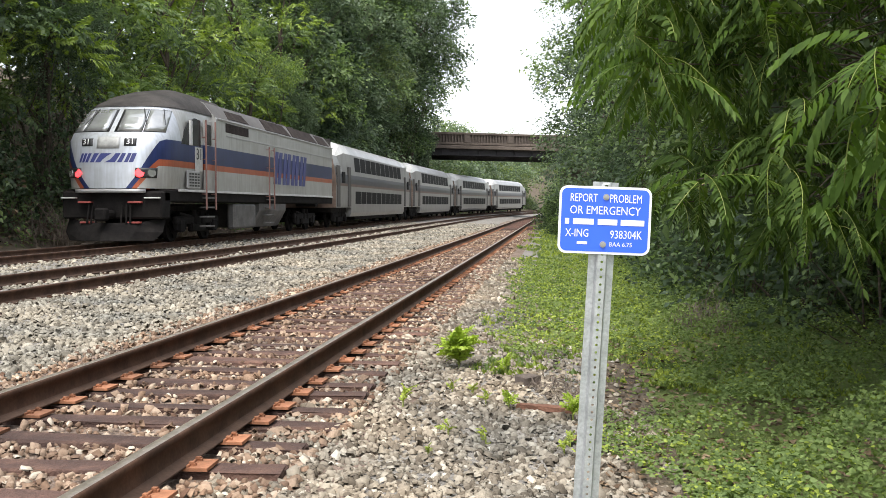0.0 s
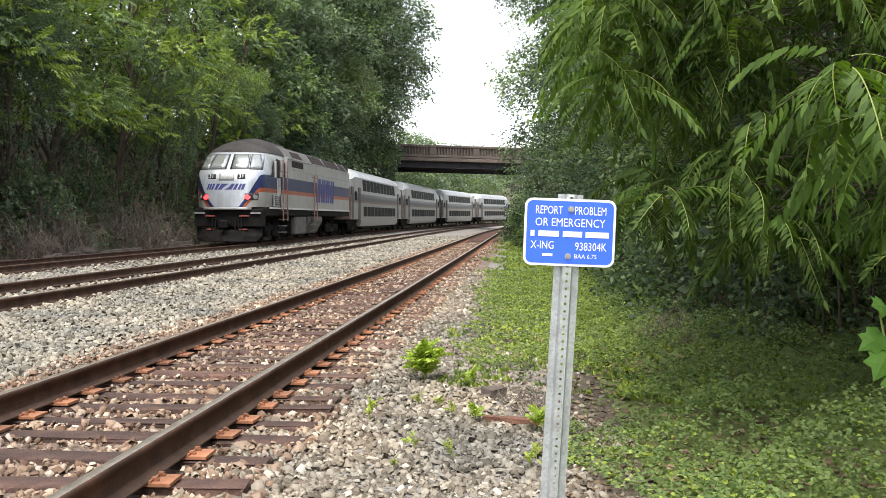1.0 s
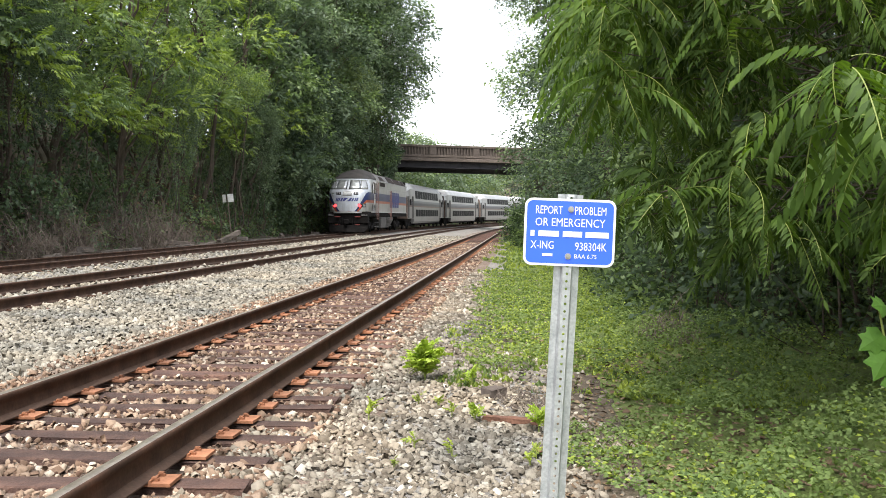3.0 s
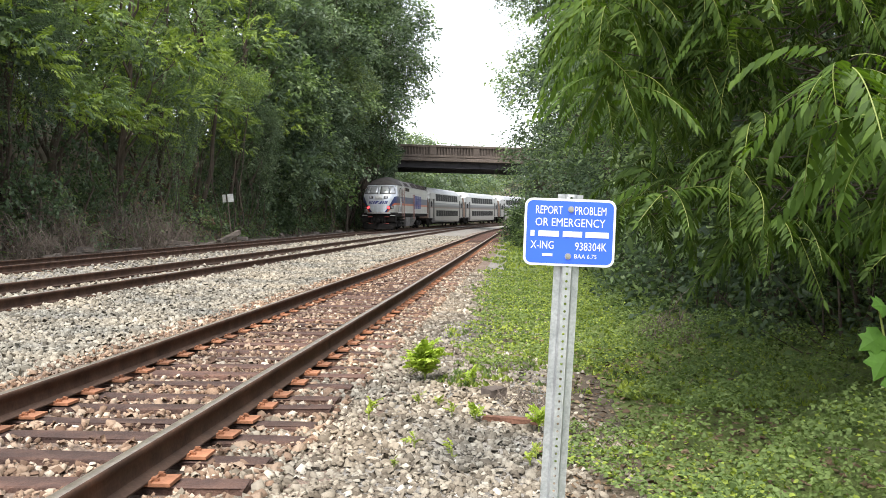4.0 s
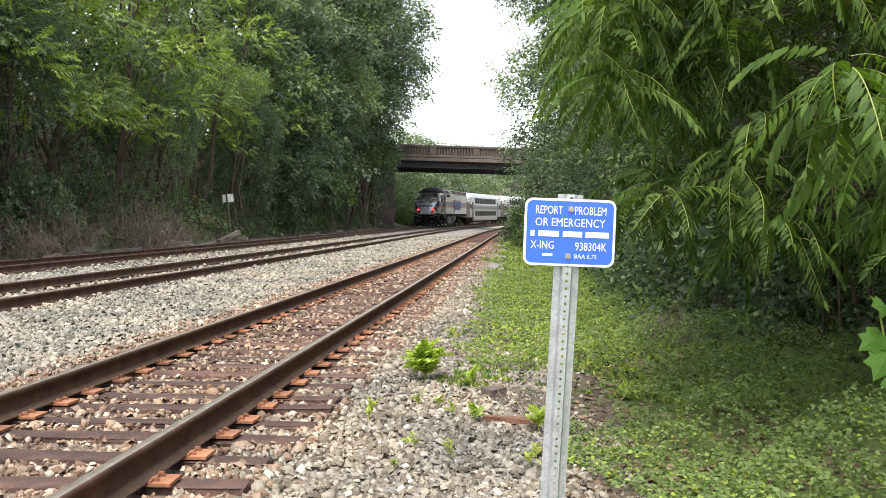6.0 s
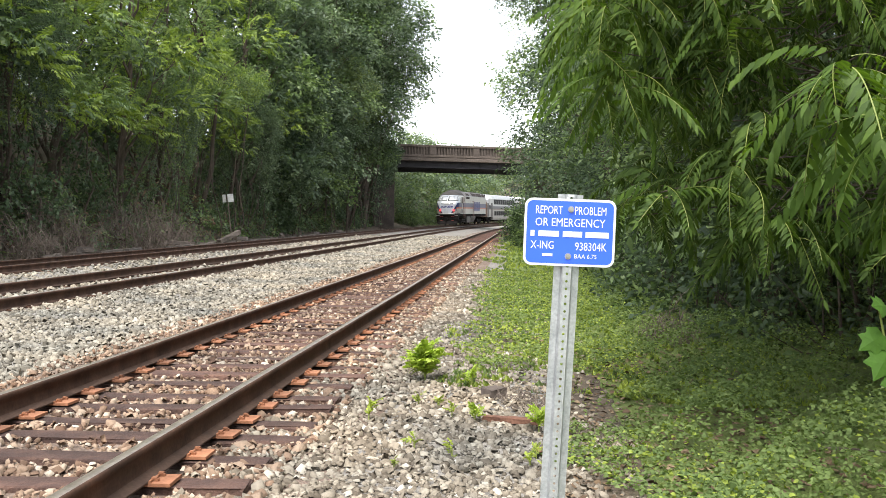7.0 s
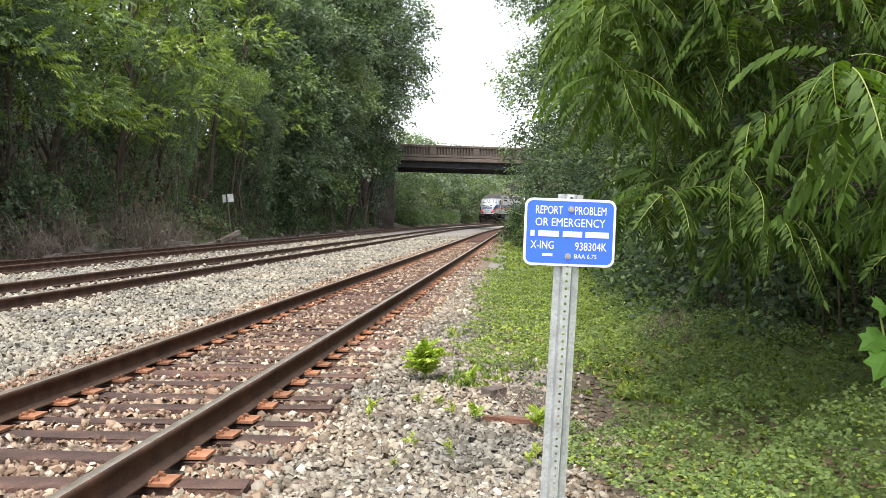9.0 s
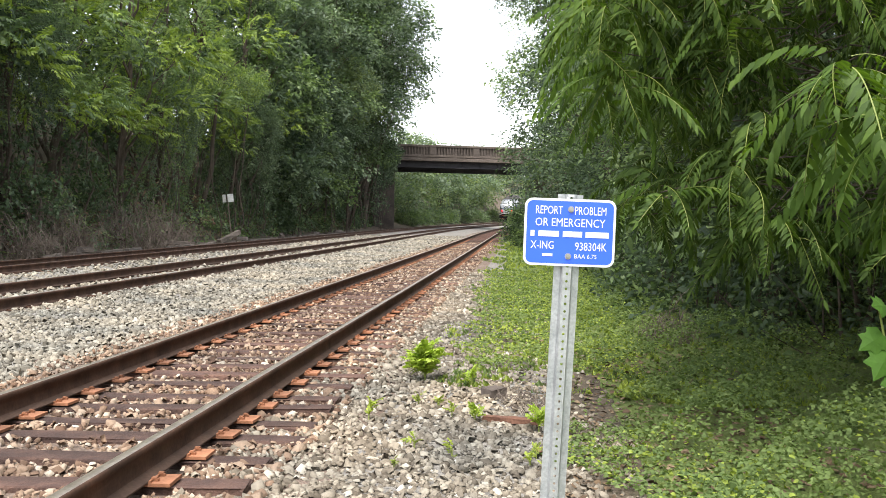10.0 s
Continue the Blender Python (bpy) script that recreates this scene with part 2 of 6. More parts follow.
def build_ground():
    xs = np.unique(np.concatenate([np.linspace(-900, -60, 15), np.linspace(-60, -18, 22), np.linspace(-18, 8, 105), np.linspace(8, 60, 27), np.linspace(60, 900, 15)]))
    ys = np.unique(np.concatenate([np.linspace(-900, -20, 12), np.linspace(-20, 40, 121), np.linspace(40, 240, 101), np.linspace(240, 1500, 14)]))
    X, Y = np.meshgrid(xs, ys)
    v = np.stack([X, Y, ground_z(X, Y)], -1)
    n, k = X.shape
    i, j = np.meshgrid(np.arange(n - 1), np.arange(k - 1), indexing="ij")
    a = (i * k + j).ravel()
    faces = np.stack([a, a + 1, a + 1 + k, a + k], -1)
    c = v.reshape(-1, 3)[faces].mean(1)
    lat = c[:, 0] - np.interp(c[:, 1], LY, LX)
    idx = np.where((lat > -12.4) & (lat < 2.9), 1, 0)
    idx = np.where((lat > -2.0) & (lat < 1.7), 2, idx)
    turf = (lat > 2.3) & (lat < 5.4) & (c[:, 1] > 9.5) & ((lat > 2.9) | (c[:, 1] > 11))
    turf |= (lat > 3.35) & (lat < 9.5) & (c[:, 1] > -25) & (c[:, 1] < 26)
    idx = np.where(turf, 3, idx)
    g = raw("ground", v.reshape(-1, 3), faces, [M_ground, M_bed, M_bed_rust, M_turf], None, "", True, idx)
    tagged(g, "earth and crushed stone ground beside the railway tracks", "ground", kind="structure")


build_ground()


# ---------- tracks ----------
HALF = [(0.070, -0.171), (0.070, -0.160), (0.014, -0.142), (0.009, -0.052), (0.034, -0.037), (0.037, -0.010), (0.027, 0.0)]
RAILPROF = np.array([(-x, z) for x, z in HALF] + [(x, z) for x, z in reversed(HALF)])


def build_rail(parent, off, up, top):
    s = np.concatenate([np.arange(-14, 60, 1.0), np.arange(60, 236, 2.0)])
    rings = np.stack([line(s, off + x, up + z) for x, z in RAILPROF], 1)
    v, f = sweep(rings)
    j = np.arange(len(f)) % len(RAILPROF)
    idx = np.where(j == 6, 1, np.where((j < 2) | (j > 10), 2, 0))
    raw("rail", v, f, [M_rail, top, M_railfoot], parent, "", False, idx)


def tie_mesh(seed):
    rnd = random.Random(seed)
    bm = bmesh.new()
    box(bm, -1.295, 1.295, -0.105, 0.105, -0.18, 0.0)
    bmesh.ops.bisect_plane(bm, geom=bm.verts[:] + bm.edges[:] + bm.faces[:], plane_co=(0.4, 0, 0), plane_no=(1, 0, 0))
    bmesh.ops.bisect_plane(bm, geom=bm.verts[:] + bm.edges[:] + bm.faces[:], plane_co=(-0.4, 0, 0), plane_no=(1, 0, 0))
    bmesh.ops.bevel(bm, geom=[e for e in bm.edges if e.calc_face_angle(0) > 1], offset=0.014, segments=1, affect="EDGES")
    for v in bm.verts:
        v.co += Vector((rnd.uniform(-.03, .03), rnd.uniform(-.014, .014), rnd.uniform(-.014, .005)))
    me = bpy.data.meshes.new("tie")
    bm.to_mesh(me)
    bm.free()
    me.materials.append(M_tie)
    return me


def plate_mesh(mat):
    bm = bmesh.new()
    box(bm, -0.18, 0.18, -0.092, 0.092, 0.0, 0.018)
    for x in (-0.095, 0.095) if mat is M_plate else ():
        for y in (-0.045, 0.05):
            box(bm, x - 0.012, x + 0.012, y - 0.011, y + 0.011, 0.018, 0.032)
            box(bm, x - 0.022 * (1 if x > 0 else 0.2), x + 0.022 * (1 if x < 0 else 0.2), y - 0.013, y + 0.013, 0.03, 0.04)
    for x in (-0.075, 0.075):
        box(bm, x - 0.006, x + 0.006, -0.09, 0.09, 0.018, 0.03)
    me = bpy.data.meshes.new("tie_plate")
    bm.to_mesh(me)
    bm.free()
    me.materials.append(mat)
    return me


TIES = {}


def build_track(key, label, s_ties, s_far, top):
    off, up, cant = TRACKS[key]
    e = thing("railway_track", label, "railway track", "parallel railway tracks")
    for side in (-1, 1):
        build_rail(e, off + side * 0.7525, up - side * cant / 2, top)
    rnd = random.Random(len(key) + 3)
    meshes, plate = [tie_mesh(i) for i in range(5)], plate_mesh(M_plate if key == "near" else M_rail)
    s, spots = s_ties[0], []
    while s < s_ties[1]:
        spots.append(s)
        s += rnd.choice((0.44, 0.48, 0.5, 0.52, 0.55))
    TIES[key] = np.array(spots)
    for s in spots:
        p = line(s, off + rnd.uniform(-0.04, 0.05), up)
        t = new("tie", rnd.choice(meshes))
        t.parent = e
        sink = rnd.uniform(0, 0.02)
        t.matrix_basis = Matrix.Translation((p[0], p[1], p[2] - 0.19 - sink)) @ pose(0, 0, 0, rnd.uniform(-1, 1), rnd.uniform(-.3, .3), -math.degrees(heading(s)) + rnd.uniform(-2.4, 2.4))
        for side in (-1, 1):
            q = new("tie_plate", plate)
            q.parent = t
            w = Matrix.Translation(tuple(line(s, off + side * 0.7525, up - 0.19))) @ pose(0, 0, 0, 0, 0, -math.degrees(heading(s)) + rnd.uniform(-2, 2))
            q.matrix_basis = t.matrix_basis.inverted() @ w
    if s_far:
        bm = bmesh.new()
        s = spots[-1] + 0.5
        while s < s_far:
            p = line(s, off, up)
            box(bm, -1.295, 1.295, -0.115, 0.115, -0.18, 0.0, 0, Matrix.Translation((p[0], p[1], p[2] - 0.195)) @ pose(0, 0, 0, 0, 0, -math.degrees(heading(s))))
            s += 0.5
        tagged(part("distant_ties", bm, M_tie, e), kind="stuff")
    return e


build_track("near", "single-line railway track with brown rails on weathered wooden ties", (-9.0, 62.0), 150, M_railtop)
build_track("mid", "rust-brown railway track half sunk in pale grey ballast", (-9.0, 48.0), 0, M_railtop_dull)
build_track("far", "rust-brown railway track along the wooded bank carrying the train", (12.0, 60.0), 0, M_railtop_dull)


# ---------- train ----------
SPEED, S_NOSE = 14.32, 25.79
FAR_OFF, FAR_UP, _ = TRACKS["far"]


def livery(name, side_hi, side_lo, orange_lo, base, white, drop, blue, orange):
    """Silver paint with a blue and an orange band; drop bends the bands into a V on the nose."""
    m, n, l, b = material(name, 0.36, 0.5)
    tc = n.new("ShaderNodeTexCoord")
    xyz = n.new("ShaderNodeSeparateXYZ")
    l.new(tc.outputs["Object"], xyz.inputs[0])

    def maths(op, a, c=0.0):
        q = n.new("ShaderNodeMath")
        q.operation = op
        for sock, v in zip(q.inputs, (a, c)):
            if hasattr(v, "links"):
                l.new(v, sock)
            else:
                sock.default_value = v
        return q.outputs[0]
    ax = maths("ABSOLUTE", xyz.outputs[0])
    z = xyz.outputs[2]
    if drop:
        z = maths("ADD", z, maths("MULTIPLY", maths("MAXIMUM", maths("SUBTRACT", 1.35, ax), 0.0), drop))
    dirt = noisy(n, l, 1.6, 6)
    streak = n.new("ShaderNodeTexNoise")
    mp = n.new("ShaderNodeMapping")
    mp.inputs["Scale"].default_value = (6, 6, 0.5)
    l.new(tc.outputs["Object"], mp.inputs["Vector"])
    l.new(mp.outputs[0], streak.inputs["Vector"])
    streak.inputs["Scale"].default_value = 2.0
    col = mixed(n, l, "MIX", maths("LESS_THAN", xyz.outputs[1], 1.6 if drop else -1.0), base, white)
    if drop:
        col = mixed(n, l, "MIX", maths("LESS_THAN", z, side_lo), col, base)
    top = side_hi
    if drop:
        swell = n.new("ShaderNodeMapRange")
        l.new(ax, swell.inputs["Value"])
        for nm, v in (("From Min", 0.9), ("From Max", 1.45), ("To Min", side_lo + 0.21), ("To Max", side_hi)):
            swell.inputs[nm].default_value = v
        top = swell.outputs[0]
    col = mixed(n, l, "MIX", maths("MULTIPLY", maths("GREATER_THAN", z, side_lo), maths("LESS_THAN", z, top)), col, blue)
    col = mixed(n, l, "MIX", maths("MULTIPLY", maths("GREATER_THAN", z, orange_lo), maths("LESS_THAN", z, side_lo)), col, orange)
    r = ramp(n, [(0.3, (0.72, 0.7, 0.67)), (0.6, (1.0, 1.0, 1.0))])
    l.new(streak.outputs["Fac"], r.inputs["Fac"])
    col = mixed(n, l, "MULTIPLY", 0.6, col, r.outputs[0])
    r2 = ramp(n, [(0.35, (0.8, 0.78, 0.75)), (0.6, (1.0, 1.0, 1.0))])
    l.new(dirt.outputs["Fac"], r2.inputs["Fac"])
    l.new(mixed(n, l, "MULTIPLY", 0.7, col, r2.outputs[0]), b.inputs["Base Color"])
    return m


M_loco = livery("silver_blue_orange_paint", 3.05, 2.46, 2.27, (0.42, 0.42, 0.41), (0.52, 0.55, 0.60), 1.3, (0.02, 0.033, 0.115), (0.40, 0.105, 0.05))
M_coach = livery("stainless_side_with_bands", 2.82, 2.34, 2.2, (0.29, 0.285, 0.28), (0.29, 0.285, 0.28), 0.0, (0.045, 0.047, 0.068), (0.14, 0.075, 0.065))
M_roof = surface("sooty_black_roof", [(0.3, (0.03, 0.028, 0.027)), (0.7, (0.075, 0.068, 0.064))], 1.5, 20, 0.7, 0, 0.2, 0.01)
M_roof_grey = surface("dusty_grey_roof", [(0.3, (0.07, 0.064, 0.06)), (0.7, (0.13, 0.12, 0.112))], 1.2, 20, 0.6, 0.1, 0.1, 0.01)
M_white = plain("white_end_cap", (0.46, 0.46, 0.45), 0.45, 0, 0, 0.2, 2.0)
M_steelroof = plain("light_coach_roof", (0.34, 0.34, 0.34), 0.4, 0.3, 0, 0.25, 1.0)
M_under = surface("black_running_gear", [(0.3, (0.006, 0.0055, 0.0055)), (0.7, (0.018, 0.016, 0.015))], 3, 20, 0.9, 0.0, 0.3, 0.01)
M_tank = surface("grey_painted_tank", [(0.3, (0.075, 0.072, 0.07)), (0.7, (0.15, 0.145, 0.14))], 2, 20, 0.6, 0.1, 0.1, 0.01)
M_pane = plain("dark_window_glass", (0.012, 0.013, 0.014), 0.25, 0, 0, 0.1)
for m_ in (M_under, M_tank, M_pane, M_roof):
    m_.node_tree.nodes["Principled BSDF"].inputs["Specular IOR Level"].default_value = 0.12
M_coachpane = plain("tinted_coach_glass", (0.014, 0.014, 0.015), 0.5, 0, 0, 0.2)
M_coachpane.node_tree.nodes["Principled BSDF"].inputs["Specular IOR Level"].default_value = 0.03
# the sky's reflection is put into the glass as a pale base colour
M_shield = plain("sky_toned_windshield", (0.5, 0.51, 0.51), 0.08, 0.6, 0, 0.25, 2.0)
M_black = plain("black_trim", (0.012, 0.012, 0.013), 0.5)
M_grille = surface("dark_radiator_mesh", [(0.3, (0.022, 0.018, 0.017)), (0.7, (0.055, 0.045, 0.042))], 3, 60, 0.9, 0.0, 0.5, 0.01)
M_grille.node_tree.nodes["Principled BSDF"].inputs["Specular IOR Level"].default_value = 0.1
M_rustrail = plain("rust_red_handrail", (0.19, 0.10, 0.085), 0.6, 0, 0, 0.3)
M_redlamp = plain("lit_red_marker_lamp", (1.0, 0.035, 0.04), 0.3, 0, 1.6, 0.05)
M_clearlamp = plain("unlit_headlamp_glass", (0.3, 0.3, 0.29), 0.1, 0.6)
M_digits = plain("white_lettering", (0.8, 0.8, 0.8), 0.5, 0, 0, 0.05)
M_logo = plain("navy_blue_lettering", (0.028, 0.036, 0.15), 0.5, 0, 0, 0.1)
M_loco_plain = plain("silver_panel", (0.42, 0.42, 0.41), 0.4, 0.2)
M_redtrim = plain("dull_red_step", (0.30, 0.06, 0.05), 0.6)
M_doorgrey = plain("dark_door", (0.045, 0.04, 0.038), 0.5, 0, 0, 0.3)
M_endgrey = plain("grimy_coach_end", (0.17, 0.12, 0.095), 0.8, 0, 0, 0.4, 2.0)

# nose: rise, set-back of the front, half width, depth of the rounded corners
NOSE = np.array([(1.62, 0.0, 1.46, 1.35), (2.3, 0.02, 1.53, 1.35), (3.0, 0.12, 1.55, 1.4), (3.22, 0.3, 1.54, 1.4), (3.98, 1.05, 1.40, 1.6), (4.18, 1.35, 1.34, 1.9), (4.46, 2.0, 1.12, 2.0), (4.70, 2.9, 0.80, 1.9), (4.88, 4.0, 0.25, 1.2)])


def on_nose(u, z, out=0.0):
    """u: -1 left rear corner, 0 middle of the front, 1 right rear corner."""
    d, w, c = (np.interp(z, NOSE[:, 0], NOSE[:, i]) for i in (1, 2, 3))
    a = u * math.pi / 2
    e = 2 / 3.1
    x = (w + out) * math.copysign(abs(math.sin(a)) ** e, a)
    y = d + c - (c + out) * abs(math.cos(a)) ** e
    return (x, y, z + out * 0.25)


def nose_patch(us, zs, out, mat, name, parent, label=""):
    rings = [[on_nose(u, z, out) for u in us] for z in zs]
    inner = [[on_nose(u, z, out - 0.05) for u in us] for z in zs]
    v, f = sweep(rings, False)
    bm = bmesh.new()
    vs = [bm.verts.new(p) for p in v]
    for q in f:
        bm.faces.new([vs[i] for i in q])
    r = bmesh.ops.extrude_face_region(bm, geom=bm.faces[:])
    flat = np.array(inner).reshape(-1, 3)
    new_v = [g for g in r["geom"] if isinstance(g, bmesh.types.BMVert)]
    for nv in new_v:
        k = int(np.argmin(((v - np.array(nv.co)) ** 2).sum(1)))
        nv.co = Vector(flat[k])
    return part(name, bm, mat, parent, label, True)


def letters(name, text, size, mat, parent, m, extrude=0.004):
    cu = bpy.data.curves.new(name, "FONT")
    cu.body, cu.size, cu.extrude, cu.align_x, cu.align_y = text, size, extrude, "CENTER", "CENTER"
    cu.resolution_u = 2
    tmp = bpy.data.objects.new("tmp", cu)
    scene.collection.objects.link(tmp)
    bpy.context.view_layer.update()
    me = bpy.data.meshes.new_from_object(tmp.evaluated_get(bpy.context.evaluated_depsgraph_get()))
    bpy.data.objects.remove(tmp)
    me.materials.clear()
    me.materials.append(mat)
    me.transform(m)
    me.name = name
    ob = new(name, me)
    ob.parent = parent
    return ob


def wheelset(parent, y, r=0.50):
    w = new("wheelset")
    bm = bmesh.new()
    for x in (-0.76, 0.76):
        rod(bm, (x - 0.06, 0, 0), (x + 0.06, 0, 0), r, r - 0.01, 24)
        rod(bm, (x - 0.09, 0, 0), (x + 0.09, 0, 0), r * 0.45, r * 0.45, 12)
    rod(bm, (-0.95, 0, 0), (0.95, 0, 0), 0.09, 0.09, 10)
    for k in range(4):
        a = k * math.pi / 2
        for x in (-0.86, 0.86):
            box(bm, x - 0.02, x + 0.02, -0.05, 0.05, r * 0.5, r * 0.75, 0, Matrix.Rotation(a, 4, "X"))
    me = bpy.data.meshes.new("wheelset")
    bm.to_mesh(me)
    bm.free()
    me.materials.append(M_under)
    bpy.data.objects.remove(w)
    w = new("wheelset", me)
    w.parent = parent
    w.location = (0, y, r)
    return w


WHEELS = []


def bogie(parent, yc, base, side=1.08):
    """A four-wheel bogie: side frames with arched tops, boxes, springs, and two wheelsets on it."""
    bm = bmesh.new()
    for sx in (-side, side):
        box(bm, sx - 0.07, sx + 0.07, yc - base / 2 - 0.45, yc + base / 2 + 0.45, 0.55, 0.80, 0.04)
        box(bm, sx - 0.09, sx + 0.09, yc - 0.6, yc + 0.6, 0.30, 0.60, 0.05)
        for y in (yc - base / 2, yc + base / 2):
            box(bm, sx - 0.11, sx + 0.11, y - 0.2, y + 0.2, 0.30, 0.70, 0.04)
            for dy in (-0.32, 0.32):
                rod(bm, (sx, y + dy, 0.38), (sx, y + dy, 0.62), 0.09, 0.09, 8)
        for y in (yc - 0.28, yc + 0.28):
            rod(bm, (sx, y, 0.55), (sx, y, 0.98), 0.12, 0.12, 8)
        rod(bm, (sx, yc - base / 2 - 0.1, 0.9), (sx, yc + 0.2, 0.7), 0.05, 0.05, 6)
    box(bm, -side, side, yc - 0.35, yc + 0.35, 0.62, 0.95, 0.04)
    b = part("bogie", bm, M_under, parent, "black steel bogie frame")
    for y in (yc - base / 2, yc + base / 2):
        WHEELS.append(wheelset(b, y))
    return b


def build_loco():
    e = thing("locomotive", "silver diesel locomotive with blue and orange bands and black roof", "locomotive")
    # cab shell
    us = np.linspace(-1, 1, 41)
    zs = [1.62, 1.9, 2.3, 2.7, 3.0, 3.12, 3.22, 3.4, 3.6, 3.8, 3.98, 4.08]
    rings = [[(on_nose(-1, z)[0], 5.0, z)] + [on_nose(u, z) for u in us] + [(on_nose(1, z)[0], 5.0, z)] for z in zs]
    v, f = sweep(rings, False)
    raw("cab_shell", v, f, M_loco, e, "", True)
    zr = [4.06, 4.18, 4.32, 4.46, 4.58, 4.70, 4.80, 4.88]
    rings = [[(on_nose(-1, z, 0.03)[0], 6.5, z)] + [on_nose(u, z, 0.03) for u in us] + [(on_nose(1, z, 0.03)[0], 6.5, z)] for z in zr]
    v, f = sweep(rings, False)
    raw("cab_roof", v, f, M_roof, e, "sooty black domed cab roof", True)
    # long hood
    prof = [(-1.53, 1.62), (-1.55, 3.95), (-1.5, 4.05), (-1.1, 4.55), (-0.6, 4.68), (0.6, 4.68), (1.1, 4.55), (1.5, 4.05), (1.55, 3.95), (1.53, 1.62)]
    v, f = sweep([[(x, y, z) for x, z in prof] for y in (4.6, 10, 15, 21.0)])
    idx = [1 if f_[:2].max() % 10 in (3, 4, 5, 6, 7) and f_[0] % 10 in range(2, 7) else 0 for f_ in f]
    bm = bmesh.new()
    vs = [bm.verts.new(p) for p in v]
    for q, k in zip(f, idx):
        bm.faces.new([vs[i] for i in q]).material_index = k
    for k in (0, 3):
        bm.faces.new([vs[k * 10 + i] for i in range(10)])
    part("hood", bm, [M_loco, M_roof_grey], e)
    part("tail_bulkhead", made_box(-1.45, 1.45, 21.0, 21.12, 1.3, 4.5, 0.03), M_roof, e)
    part("underframe", made_box(-1.5, 1.5, 0.5, 21.2, 1.25, 1.60, 0.03), M_under, e)
    for sx in (-1, 1):
        part("sill_strip", made_box(sx * 1.56 - 0.03, sx * 1.56 + 0.03, 1.4, 21.0, 1.55, 1.62, 0.008), M_white, e, "white painted sill strip")
        # roof grilles, two rows of dark openings
        for y0, y1, z0, z1 in ((6.0, 8.2, 4.12, 4.42), (10.2, 13.7, 4.07, 4.52), (14.0, 18.2, 4.07, 4.54), (18.5, 20.5, 4.07, 4.50)):
            bm = bmesh.new()
            a, b_ = (1.5 - (z0 - 4.05) * 0.8 + 0.025), (1.5 - (z1 - 4.05) * 0.8 + 0.025)
            q = [bm.verts.new(p) for p in ((sx * a, y0, z0), (sx * a, y1, z0), (sx * b_, y1 - 0.15, z1), (sx * b_, y0 + 0.25, z1))]
            bm.faces.new(q)
            thicken(bm, 0.04)
            part("radiator_grille", bm, M_grille, e, "dark mesh roof grille")
        for y0, y1 in ((5.5, 7.9),):
            part("side_grille", made_box(sx * 1.545 - 0.02, sx * 1.545 + 0.02, y0, y1, 3.62, 3.93, 0.01), M_grille, e, "dark louvred side opening")
        part("gutter", made_box(sx * 1.57 - 0.03, sx * 1.57 + 0.03, 4.7, 20.9, 3.98, 4.03, 0.01), M_steelroof, e)
        part("hood_seam", made_box(sx * 1.555 - 0.015, sx * 1.555 + 0.015, 5.6, 20.9, 3.48, 3.52, 0.005), M_steelroof, e)
        # cab side window and door
        bm = bmesh.new()
        bm.faces.new([bm.verts.new((sx * 1.55, y, z)) for y, z in ((1.62, 2.98), (3.2, 2.98), (3.2, 3.8), (2.75, 3.84), (2.3, 3.7), (1.9, 3.36))])
        thicken(bm, 0.05)
        part("cab_window", bm, M_pane, e, "dark cab side window")
        part("number_panel", made_box(sx * 1.555 - 0.02, sx * 1.555 + 0.02, 2.72, 3.3, 2.2, 2.95, 0.01), M_loco_plain, e)
        letters("number", "31", 0.5, M_black, e, Matrix.Translation((sx * 1.58, 3.0, 2.72)) @ Matrix.Rotation(radians(90 * sx), 4, "Z") @ Matrix.Rotation(radians(90), 4, "X"))
        part("window_post", made_box(sx * 1.57 - 0.03, sx * 1.57 + 0.03, 2.25, 2.42, 2.98, 3.74, 0.01), M_white, e)
        part("cab_door", made_box(sx * 1.555 - 0.03, sx * 1.555 + 0.03, 3.45, 4.15, 1.64, 3.86, 0.02), M_loco, e)
        part("door_window", made_box(sx * 1.575 - 0.03, sx * 1.575 + 0.03, 3.56, 4.04, 3.05, 3.75, 0.04), M_pane, e)
        for y in (3.38, 4.22, 10.1, 10.75):
            bm = bmesh.new()
            rod(bm, (sx * 1.66, y, 1.0), (sx * 1.66, y, 3.85 if y < 5 else 3.4), 0.028, 0.028, 6)
            for z in (1.5, 2.6, 3.3):
                rod(bm, (sx * 1.5, y, z), (sx * 1.66, y, z), 0.02, 0.02, 5)
            part("handrail", bm, M_rustrail, e, "rust-red grab rail")
        for y0, y1 in ((3.45, 4.15), (10.15, 10.7)):
            for z in (0.45, 0.75, 1.05, 1.35):
                part("step", made_box(sx * 1.55 - 0.16, sx * 1.55 + 0.1, y0, y1, z, z + 0.05, 0.01), M_tank, e)
        # louvre box below the cab door
        bm = made_box(sx * 1.57 - 0.03, sx * 1.57 + 0.03, 2.0, 3.0, 1.66, 2.2, 0.02)
        part("vent_panel", bm, M_steelroof, e)
        for i in range(4):
            for j in range(5):
                part("louvre", made_box(sx * 1.6 - 0.012, sx * 1.6 + 0.012, 2.12 + i * 0.22, 2.26 + i * 0.22, 1.72 + j * 0.09, 1.77 + j * 0.09), M_black, e)
